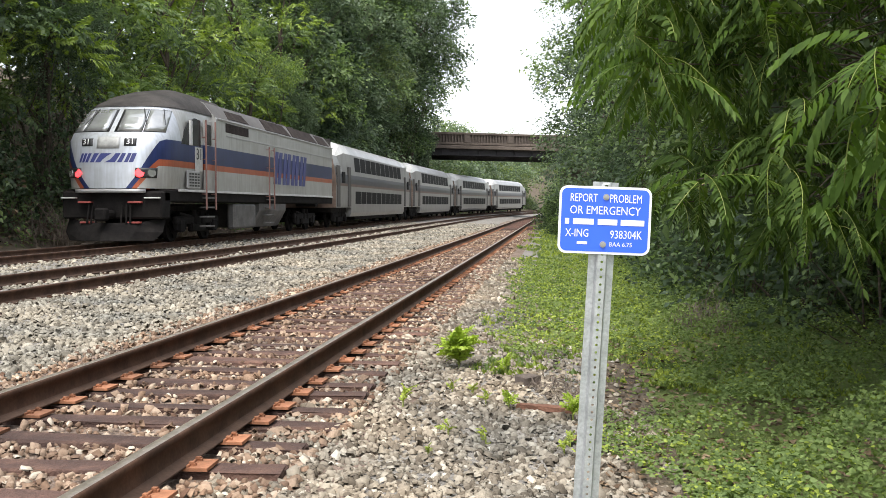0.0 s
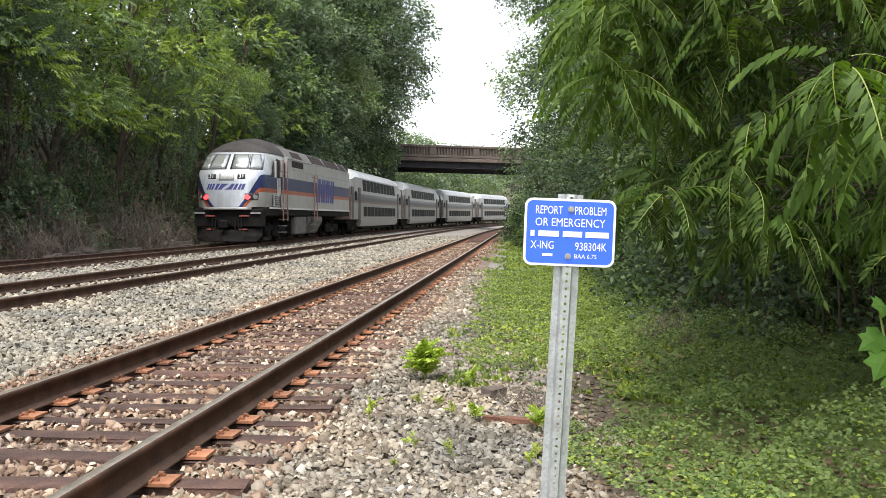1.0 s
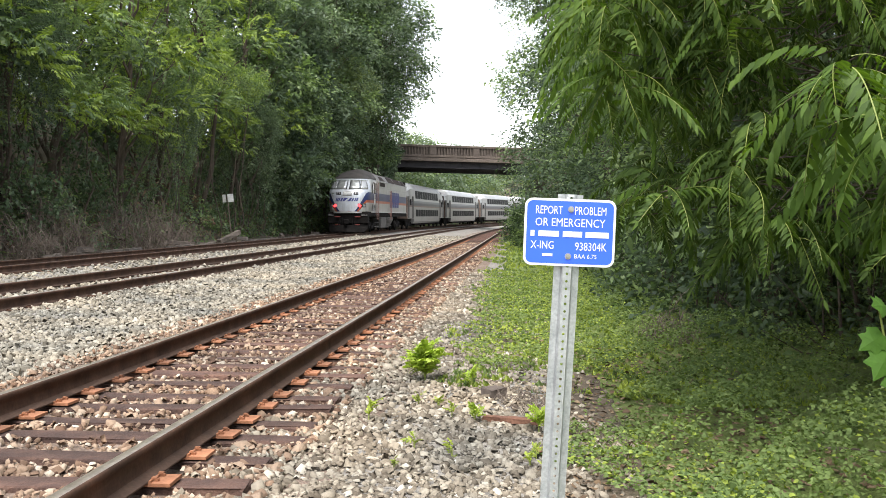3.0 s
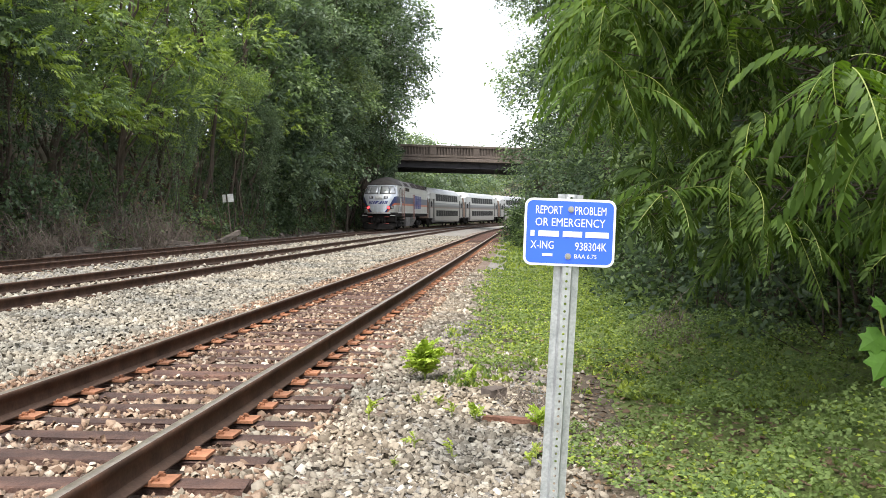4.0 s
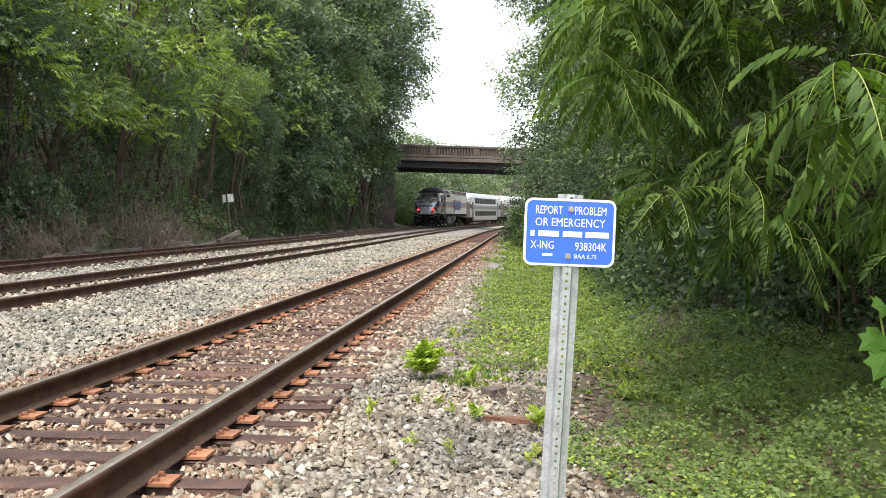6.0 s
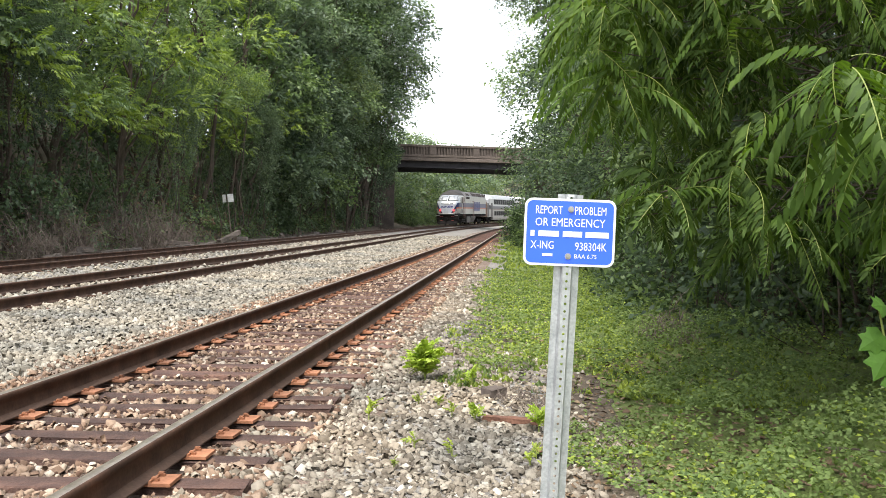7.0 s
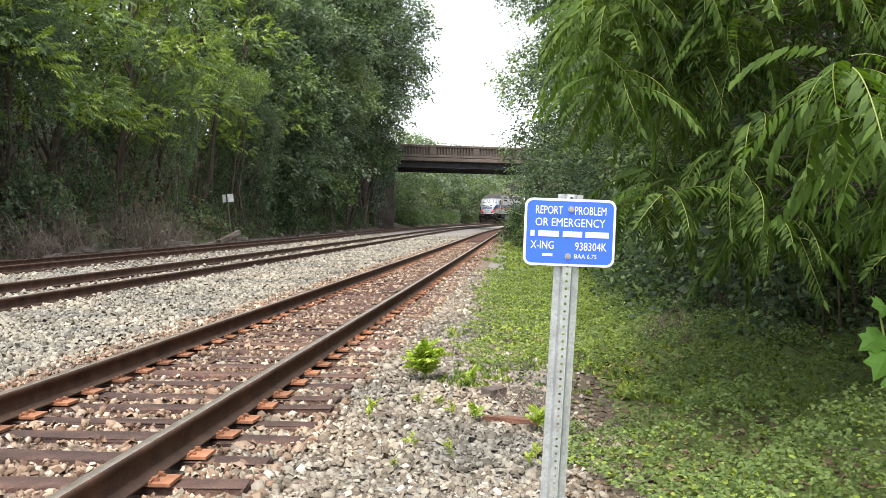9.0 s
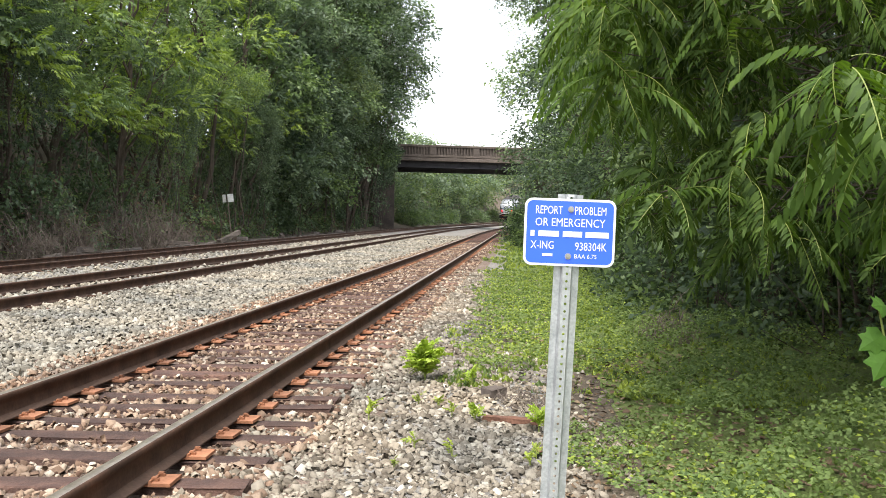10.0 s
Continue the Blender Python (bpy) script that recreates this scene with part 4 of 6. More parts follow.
def build_tree(x, y, height, spread, crown_low, n_clump, per, leaf, mats, weights, temps, label, group="", seed=0, lean=(0, 0), clump=1.6, vine=0, flat=1.0, low_edge=-0.3):
    """A tree: trunk with limbs that each carry a clump, and the crown of leaves."""
    rng = np.random.default_rng(seed)
    z0 = float(ground_z(x, y)) - 0.15
    e = thing("tree", label, "tree", group)
    top = np.array((x + lean[0], y + lean[1], z0 + height * 0.82))
    foot = np.array((x, y, z0))
    spine = bent(foot, top, 8, rng, 0.18)
    r = 0.012 * height + 0.06
    limbs, sets = [(spine, r, r * 0.25)], []
    for i in range(n_clump):
        f = (i + rng.uniform(0, 1)) / n_clump
        z = crown_low + (height - crown_low) * f
        k = math.sin(math.pi * (0.12 + 0.83 * f)) ** 0.6 * spread
        a = rng.uniform(0, 2 * math.pi)
        rad = k * rng.uniform(0.55, 1.0)
        root = spine[min(7, int(f * 7))]
        c = np.array((x + lean[0] * f + math.cos(a) * rad, y + lean[1] * f + math.sin(a) * rad * flat, z0 + z))
        size = clump * rng.uniform(0.75, 1.3)
        limbs.append((bent(root - (0, 0, 0.4), c, 5, rng, 0.15), r * 0.35, 0.02))
        P, D = shell(c, (size * 1.15, size * 1.15, size * 0.75), int(per * rng.uniform(0.8, 1.2)), rng, low_edge)
        D = D * (1, 1, 0.5) + rng.normal(0, 0.35, D.shape) + (0, 0, 0.05)
        m = rng.choice(len(mats), 1, p=weights)[0]
        mm = np.where(rng.random(len(P)) < 0.8, m, rng.integers(0, len(mats), len(P)))
        sets.append(scatter(P, D, leaf * rng.uniform(0.7, 1.25, len(P)), temps, rng, 0.4, mm))
    for i in range(vine):
        a = rng.uniform(0, 2 * math.pi)
        k = spread * rng.uniform(0.25, 0.8)
        c = np.array((x + math.cos(a) * k, y + math.sin(a) * k, z0))
        n = int(per * 0.8)
        hgt = rng.uniform(crown_low * 0.4, crown_low + 2)
        P = c + np.stack([rng.normal(0, 0.55, n), rng.normal(0, 0.55, n), rng.uniform(0, 1, n) ** 0.8 * hgt], -1)
        D = np.stack([rng.normal(0, 1, n), rng.normal(0, 1, n), rng.normal(-0.6, 0.4, n)], -1)
        sets.append(scatter(P, D, leaf * 0.8 * rng.uniform(0.7, 1.2, n), SPRAY, rng, 0.5, np.full(n, len(mats) - 1)))
        limbs.append((bent(c - (0, 0, 0.1), c + (0, 0, hgt), 6, rng, 0.12), 0.05, 0.02))
    v, f = wood(limbs)
    raw("trunk", v, f, M_bark, e, "", True)
    joined("crown", sets, mats, M_stem, e)
    return e


def bush(x, y, r, h, n, leaf, mats, temps, name, label, category, seed, z=None, up=0.1):
    rng = np.random.default_rng(seed)
    z0 = float(ground_z(x, y)) if z is None else z
    e = thing(name, label, category)
    d = rng.normal(0, 1, (n, 3))
    d /= np.linalg.norm(d, axis=1, keepdims=True)
    d[:, 2] = np.abs(d[:, 2])
    k = rng.uniform(0.25, 1, (n, 1)) ** 0.6
    lump = 1 + 0.3 * np.sin(d[:, :1] * 5 + seed) * np.cos(d[:, 1:2] * 4 + seed)
    P = np.array((x, y, z0)) + d * (r, r, h) * k * lump
    joined("foliage", [scatter(P, d + rng.normal(0, 0.4, d.shape) + (0, 0, up), leaf * rng.uniform(0.7, 1.25, n), temps, rng, 0.5, rng.integers(0, len(mats), n))], mats, M_stem, e)
    stems = [(bent((x + rng.normal(0, r * .1), y + rng.normal(0, r * .1), z0 - 0.1), P[i], 4, rng, 0.05 * r), 0.006 + 0.012 * r, 0.004) for i in range(0, n, max(1, n // 14))]
    v, f = wood(stems)
    raw("woody_base", v, f, M_bark, e)
    return e


# left bank: a wall of trees behind the far track
LEFT = [M_leaf_bright, M_leaf_far, M_leaf_dark]
for k, (y, x, h, low, sp, wts, leaf) in enumerate((
        (17, -18.5, 11, 3.2, 3.4, (.4, .4, .2), 0.85), (22, -18.0, 11, 3.4, 3.2, (.5, .4, .1), 0.85), (26.5, -19.0, 13, 3.6, 3.4, (.25, .4, .35), 0.8), (31, -17.8, 11, 3.4, 3.0, (.45, .4, .15), 0.75),
        (36, -18.6, 13, 3.8, 3.4, (.45, .4, .15), 0.7), (41, -18.0, 13, 4.0, 3.4, (.3, .45, .25), 0.65), (46.5, -18.4, 14, 4.4, 3.4, (.5, .35, .15), 0.65), (52, -18.6, 15, 4.2, 3.6, (.4, .45, .15), 0.65), (58, -18.0, 15, 3.8, 3.6, (.15, .4, .45), 0.65))):
    build_tree(x, y, h, sp, low, 15, 105, leaf, LEFT, wts, FROND_FAR, "tall tree with feathery light green leaves on the bank", "trees on the bank", 100 + k, (0.8, 0), 1.55, 3, low_edge=0.0)
BANK = [M_leaf_far, M_leaf_grey, M_leaf_dark]
for k, (y, x, h, low, sp) in enumerate(((64, -18.4, 17, 1.5, 3.8), (70.5, -18.6, 19, 1.2, 4.0), (77, -18.4, 21, 1.5, 4.2), (84, -19.2, 24, 2.5, 4.6), (90, -18.0, 27, 8.5, 6.2), (98, -20.5, 27, 9.0, 5.0))):
    build_tree(x, y, h, sp, low, 26 if y < 80 else 34, 130 if y < 80 else 140, 0.95, BANK, (.25, .6, .15), SPRAY, "vine-covered dark green tree on the bank", "trees on the bank", 109 + k, (1.4 if y < 80 else 2.5, -0.5), 2.0, 4, low_edge=-0.1)
for i, (y, x, h) in enumerate(((14, -25, 15), (23, -26, 17), (32, -25, 18), (41, -26, 20), (50, -25, 21), (60, -26, 22), (71, -26, 25), (83, -27, 28), (96, -28, 29))):
    build_tree(x, y, h, 5.2, 3.0, 18, 34, 2.1, LEFT, (.35, .45, .2), SPRAY, "tall leafy tree farther up the bank", "trees up the bank", 200 + i, (0, 0), 2.4, 2)


def vine_dome(x, y, z, r, h, drop, n, leaf, mats, temps, seed, label):
    """Vines that have grown over a dead tree: a domed top and a curtain that hangs from it."""
    rng = np.random.default_rng(seed)
    e = thing("vine_mass", label, "vine", "vines on the bank")
    z0 = float(ground_z(x, y)) - 0.1
    P, D = shell((x, y, z), (r, r, h), n, rng, 0.0)
    sets = [scatter(P, D * (1, 1, 0.4) + rng.normal(0, 0.4, D.shape), leaf * rng.uniform(0.7, 1.3, len(P)), temps, rng, 0.5, rng.integers(0, len(mats), len(P)))]
    m = int(n * 1.2)
    a = rng.uniform(0, 2 * math.pi, m)
    fall = rng.random(m) ** 1.3
    k = r * (0.95 - 0.35 * fall) * (1 + 0.16 * np.sin(a * 9 + seed) * (0.4 + fall))
    long = drop * (0.65 + 0.35 * np.sin(a * 7 + seed * 2))
    P = np.stack([x + np.cos(a) * k, y + np.sin(a) * k, z + 0.1 * h - fall * long], -1)
    P[:, 2] = np.maximum(P[:, 2], ground_z(P[:, 0], P[:, 1]) + 0.1)
    D = np.stack([np.cos(a) * 0.5, np.sin(a) * 0.5, np.full(m, -0.9)], -1) + rng.normal(0, 0.3, (m, 3))
    sets.append(scatter(P, D, leaf * rng.uniform(0.7, 1.2, m), temps, rng, 0.5, rng.integers(0, len(mats), m)))
    joined("foliage", sets, mats, M_stem, e)
    limbs = [(bent((x - 1.7, y + 0.4, z0 + 0.3), (x, y, z + h * 0.5), 8, rng, 0.12), 0.16, 0.08)]
    for i in range(3):
        b = rng.uniform(0, 2 * math.pi)
        q = (x + math.cos(b) * r * 0.6, y + math.sin(b) * r * 0.6)
        limbs.append((bent((q[0] * 0.4 + x * 0.6, q[1] * 0.4 + y * 0.6, z0), (*q, z), 7, rng, 0.2), 0.04, 0.02))
    v, f = wood(limbs)
    raw("woody_base", v, f, M_bark, e, "", True)


for i, (x, y, z, r, h, drop, n, leaf, mats, label) in enumerate((
        (-16.6, 30.5, 6.9, 1.5, 1.5, 3.5, 900, 0.42, [M_leaf_grey, M_leaf_dark], "grey-green vines heaped over a dead tree"),
        (-16.4, 43.0, 6.3, 1.6, 1.3, 4.2, 900, 0.45, [M_leaf_far, M_leaf_grey], "green vines hanging in curtains from a tree"),
        (-15.9, 50.5, 8.5, 2.0, 0.8, 1.0, 520, 0.6, [M_leaf_bright, M_leaf_far, M_leaf_far], "bright green vine arching out over the far track"),
        (-16.4, 56.0, 6.6, 2.0, 1.6, 5.0, 1000, 0.5, [M_leaf_grey, M_leaf_dark], "grey-green vines hanging in curtains to the ground"),
        (-16.2, 66.0, 8.4, 2.4, 2.0, 6.0, 1200, 0.55, [M_leaf_grey, M_leaf_dark], "grey-green vines hanging in curtains to the ground"),
        (-15.2, 80.0, 12.3, 2.6, 2.2, 3.0, 1100, 0.6, [M_leaf_pale, M_leaf_grey], "pale green vines draped over a limb"),
        (-15.4, 101.0, 8.0, 2.1, 1.9, 3.0, 900, 0.7, [M_leaf_grey, M_leaf_dark], "dark green vines hanging over the bridge end"),
        (-16.0, 76.0, 8.0, 2.4, 2.0, 6.0, 1100, 0.6, [M_leaf_dark, M_leaf_grey], "dark green vines hanging in curtains to the ground"))):
    vine_dome(x, y, z, r, h, drop, n, leaf, mats, SPRAY_FINE if y < 60 else SPRAY, 700 + i, label)

build_tree(-16.2, 97, 24, 5.6, 10.5, 34, 130, 0.95, BANK, (.25, .6, .15), SPRAY, "tall dark green tree leaning over the bridge end", "trees on the bank", 131, (1.2, -0.5), 1.9, 0)

build_tree(-16.3, 88, 17, 3.6, 6.3, 30, 120, 0.9, BANK, (.15, .4, .45), SPRAY, "dense dark green tree arching over the far track", "trees on the bank", 132, (1.4, 0), 1.7, 0)
for i, (x, y, h, sp) in enumerate(((6.3, 13.0, 10, 2.6), (8.6, 15.5, 12, 3.2), (7.4, 10.5, 8, 2.2), (4.4, 12.2, 9, 2.4), (5.4, 17.5, 11, 2.8))):
    build_tree(x, y, h, sp, 1.2, 22, 75, 0.85, [M_leaf_far, M_leaf_dark], (.2, .8), SPRAY_FINE, "dark leafy tree behind the hanging fronds", "trees along the near track", 450 + i, (0, 0), 1.3, 2)

# beyond the bridge: bright trees closing the view along the bend
for i, (y, x, h, sp) in enumerate(((124, -18, 9.5, 4.5), (134, -16, 9.5, 4.2), (143, -17, 10, 4.5), (154, -13, 9, 4.5), (163, -14, 9, 5), (174, -9.5, 6, 4.0), (186, -9, 4.5, 4.0), (196, 4, 5.5, 4), (206, 3.5, 6, 4.5), (216, 6, 8, 5.5), (222, 9, 9, 6), (250, -16, 4, 5), (252, -2, 4, 5))):
    build_tree(x, y, h, sp, 0.6, 16, 60, 1.25, [M_leaf_pale, M_leaf_far, M_leaf_grey], ((.25, .3, .45) if i % 3 else (.05, .25, .7)), SPRAY, "bushy green tree beside the bend beyond the bridge", "trees beyond the bridge", 300 + i, (0, 0), 2.0, 1)

# right side: trees that overhang the grass strip along the near track
# the last five, hidden beyond the bridge, are added to shade the train
for i, (y, x, h, sp, low) in enumerate(((21, 5.2, 11, 2.9, 0.8), (28, 5.0, 13, 3.2, 1.0), (36, 4.6, 14, 3.2, 1.2), (45, 4.3, 16, 3.5, 1.0), (55, 4.6, 17, 3.5, 0.8), (66, 5.0, 17, 4.4, 0.8), (78, 6.0, 17, 4.6, 0.8), (92, 7.8, 18, 5, 0.8), (119, 7.3, 17, 4.4, 0.8), (128, 8.2, 17, 4.4, 0.8), (137, 9.4, 16, 4.4, 0.8), (147, 11.2, 16, 4.4, 0.8), (158, 13.5, 16, 4.4, 0.8))):
    build_tree(x, y, h, sp, low, 26, 150 if y < 60 else 60, 0.72 if y < 40 else 0.85, [M_leaf_far, M_leaf_dark], (.3, .7), SPRAY_FINE if y < 60 else SPRAY, "dark green tree overhanging the grassy strip, past the bridge added for shade", "trees along the near track", 400 + i, (-1.4, 0), 1.55, 3)

# the row goes on unseen beside and behind the camera, added to shade the verge
for i, (x, y, h, sp, low) in enumerate(((5.5, 1.2, 11, 2.0, 3.4), (8.6, 1.0, 9, 2.6, 1.8), (9.4, -5, 11, 3.2, 1.8), (9.0, -13, 12, 3.6, 1.5))):
    build_tree(x, y, h, sp, low, 16, 60, 0.95, [M_leaf_far, M_leaf_dark], (.3, .7), SPRAY, "dark green tree added out of view to shade the verge", "trees along the near track", 440 + i, (0, 0), 1.2, 1)


# ---------- the near tree with hanging fronds ----------
def build_walnut():
    rng = np.random.default_rng(7)
    e = thing("tree", "near tree whose long green fronds hang in curtains", "tree")
    x0, y0 = 4.6, 9.2
    z0 = float(ground_z(x0, y0)) - 0.1
    limbs = [(bent((x0, y0, z0), (x0 - 0.5, y0, 6.5), 8, rng, 0.08), 0.16, 0.06)]
    P, D, L, M = [], [], [], []

    def tuft(q, n, long, bright, lean=(-0.25, -0.25)):
        """A twig end: fronds that spread from one point all round and arch down."""
        h = limbs[0][0][min(7, max(2, int(q[2] * 1.3) + 1))]
        limbs.append((bent(h, q, 7, rng, 0.11), 0.013, 0.004))
        a0 = rng.uniform(0, 6.3)
        for j in range(n):
            a = a0 + j * 2.4 + rng.normal(0, 0.2)
            P.append(np.asarray(q) + rng.normal(0, 0.025, 3) + (0, 0, 0.02 * (j - n / 2)))
            D.append(np.array((math.cos(a) + lean[0], math.sin(a) + lean[1], rng.uniform(-0.35, 0.45))))
            L.append(long * rng.uniform(0.8, 1.15))
            M.append(1 if rng.random() < bright else 0)

    # twig ends reach out over the verge, towards the track and the camera
    for i in range(165):
        y = rng.uniform(5.9, 9.4)
        z = rng.uniform(1.0, 1.45 + 0.28 * y)
        edge = 0.055 if z > 1.149 + 0.09 * y else 0.095
        x = y * (edge + (0.44 - edge) * rng.random() ** 1.1) + 0.12
        # light on the upper outer tufts is painted by more brighter leaflets
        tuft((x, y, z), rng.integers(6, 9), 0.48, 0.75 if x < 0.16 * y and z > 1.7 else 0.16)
    # the upper crown, over the verge, added above the view to shade what hangs below
    for i in range(26):
        y = rng.uniform(5.2, 10.0)
        tuft((rng.uniform(0.24, 0.55) * y, y, rng.uniform(3.0, 5.0)), 8, 0.6, 0.1)
    # the twig end close to the camera, and its neighbours, all lit-coloured
    for q, n, long in (((1.47, 4.55, 1.80), 13, 0.60), ((1.95, 5.3, 1.72), 9, 0.62), ((1.86, 4.7, 1.56), 9, 0.6)):
        tuft(q, n, long, 1.0, (-0.1, -0.15))
    for q in ((0.46, 6.2, 2.25), (0.52, 6.4, 2.55), (0.62, 6.1, 2.05), (0.8, 6.3, 2.5), (0.86, 6.0, 1.32)):
        tuft(q, 9, 0.5, 0.6)
    v, f = wood(limbs)
    raw("trunk", v, f, M_bark, e, "", True)
    joined("crown", [scatter(P, D, L, FROND_NEAR, rng, 0.25, np.array(M))], [M_frond, M_frond_lit], M_stem, e)
    return e


build_walnut()

# thicket behind and below the hanging fronds
for i, (x, y, r, h) in enumerate(((4.9, 8.9, 1.2, 5.2), (3.6, 10.6, 1.1, 4.6), (5.4, 7.2, 1.2, 4.6), (3.2, 12.5, 1.3, 2.6), (2.9, 14.8, 1.2, 2.2), (4.3, 11.6, 1.2, 3.4), (5.6, 10.2, 1.5, 4.2), (2.6, 17.5, 1.2, 2.4), (4.6, 13.5, 1.8, 5.4), (6.2, 12.5, 2.0, 6.0), (4.2, 16.5, 1.8, 5.6), (3.2, 19.5, 1.3, 3.6), (5.6, 8.4, 1.4, 3.0), (4.4, 9.4, 0.9, 1.6), (3.9, 8.0, 0.7, 1.0), (2.9, 24, 1.2, 1.6), (2.4, 33, 1.1, 1.5), (7.0, 9.5, 2.0, 5.0), (6.2, 15.5, 2.2, 7.0))):
    bush(x, y, r, h, int(140 * r * h ** 0.5), 0.5 if y < 13 else 0.62, [M_leaf_dark, M_leaf_dark, M_leaf_far], SPRAY_FINE, "shrub", "dense dark green shrub with small leaves", "shrub", 500 + i)
for i, (x, y, r, h) in enumerate(((-0.15, 60, 0.8, 2.5), (0.35, 66, 1.2, 3.2), (0.6, 50, 0.8, 0.9), (0.9, 72, 1.4, 2.4), (1.4, 84, 1.6, 3.0))):
    bush(x, y, r, h, 420, 0.5, [M_leaf_dark, M_leaf_far], SPRAY, "shrub", "small green shrub at the edge of the ballast", "shrub", 540 + i)
# low growth at the foot of the left bank
rb = random.Random(3)
for i in range(22):
    y = 20 + i * 3.9 + rb.uniform(-1, 1)
    if 26 < y < 60 and i % 3:
        continue
    bush(-16.6 - rb.uniform(0, 1.6), y, rb.uniform(0.9, 1.6), rb.uniform(0.8, 2.4), 260, 0.5, [M_leaf_far, M_leaf_dark], SPRAY_FINE, "shrub", "low green shrub at the foot of the bank", "shrub", 560 + i)
for i, y in enumerate((122, 130, 138, 147, 156, 166, 177)):
    bush(float(np.interp(y, LY, LX)) - 14.5, y, 2.0, 1.8, 420, 0.7, [M_leaf_far, M_leaf_grey], SPRAY, "shrub", "leafy green shrub beside the bend", "shrub", 590 + i)


# dry brush
def brush(x, y, r, h, n, seed, label):
    rng = np.random.default_rng(seed)
    z0 = float(ground_z(x, y))
    limbs = []
    for i in range(n):
        a, k = rng.uniform(0, 2 * math.pi), rng.random() ** 0.5
        p = np.array((x + math.cos(a) * r * k * 0.8, y + math.sin(a) * r * k * 0.8, 0.0))
        p[2] = float(ground_z(p[0], p[1])) + (h * rng.uniform(0, 0.75) * (1 - k * k) if i % 3 else -0.02)
        b = a + rng.normal(0, 1.3)
        q = p + np.array((math.cos(b), math.sin(b), rng.uniform(-0.25, 0.6) if i % 3 else rng.uniform(0.3, 1.0))) * rng.uniform(0.3, 0.8) * (r * 0.5 + h * 0.35)
        q[2] = max(q[2], z0 + 0.01)
        rise = np.array((0, 0, h * rng.uniform(0.05, 0.3)))
        arc = [p, p * 0.7 + q * 0.3 + rise + rng.normal(0, r * .07, 3), p * 0.3 + q * 0.7 + rise * 0.9 + rng.normal(0, r * .07, 3), q - rise * 0.3]
        limbs.append((arc, 0.003 + 0.005 * r, 0.002 + 0.001 * r))
    v, f = wood(limbs)
    tagged(raw("dry_brush", v, f, M_twig), label, "dry brush", kind="stuff")


brush(-16.4, 31.4, 1.7, 2.5, 330, 1, "tangle of grey dry brush at the foot of the bank")
brush(-15.9, 28.8, 1.4, 1.8, 200, 2, "tangle of grey dry brush at the foot of the bank")
brush(-16.0, 38.0, 1.8, 2.9, 250, 3, "tall brown dry brush below the trees")
brush(-15.9, 41.5, 1.5, 2.2, 150, 4, "tall brown dry brush below the trees")
for i in range(12):
    yb = 31 + i * 2.6 + rb.uniform(-0.8, 0.8)
    brush(-17.1 - rb.uniform(0, 1.2), yb, rb.uniform(1.0, 1.6), rb.uniform(0.6, 1.5), 60, 30 + i, "brown dry brush and dead vines below the trees")
brush(1.8, 11.7, 0.34, 0.62, 130, 5, "small heap of dry brown twigs on the verge")
brush(-0.02, 7.7, 0.22, 0.18, 34, 6, "small heap of dry brown twigs on the stones")
brush(0.10, 7.4, 0.2, 0.12, 22, 8, "small heap of dry brown twigs on the stones")


def build_undergrowth():
    """Vines and undergrowth that clothe the foot of the left bank between the trunks."""
    rng = np.random.default_rng(15)
    n = 7500
    y = 17 + 88 * rng.random(n) ** 1.25
    x = -16.2 - 4.2 * rng.random(n)
    top = 0.6 + (2.2 + 1.6 * np.sin(y * 0.55) * np.cos(y * 0.23 + 1)) * np.clip((-16.0 - x) / 1.4, 0.15, 1.0)
    z = ground_z(x, y) + top * rng.random(n)
    D = np.stack([rng.normal(0.4, 0.7, n), rng.normal(-0.3, 0.7, n), rng.normal(-0.3, 0.5, n)], -1)
    g = joined("undergrowth", [scatter(np.stack([x, y, z], -1), D, rng.uniform(0.35, 0.65, n), SPRAY, rng, 0.5, rng.choice(3, n, p=(0.40, 0.40, 0.20)))], [M_leaf_grey, M_leaf_far, M_litter], M_stem)
    tagged(g, "tangled dark green and brown vines under the trees", "undergrowth", kind="stuff")


build_undergrowth()


# ---------- ground plants ----------
def strip_points(n, x0, x1, y0, y1, rng, power=1.6):
    y = y0 + (y1 - y0) * rng.random(n) ** power
    x = rng.uniform(x0, x1, n)
    return x, y


def patchy(x, y, s=1.0):
    return 0.5 + 0.25 * (np.sin(x * 2.3 * s + 1.1) * np.cos(y * 1.7 * s) + np.sin(x * 4.1 * s - y * 2.9 * s + 0.7) + 0.6 * np.sin(x * 7.7 * s + y * 6.1 * s))


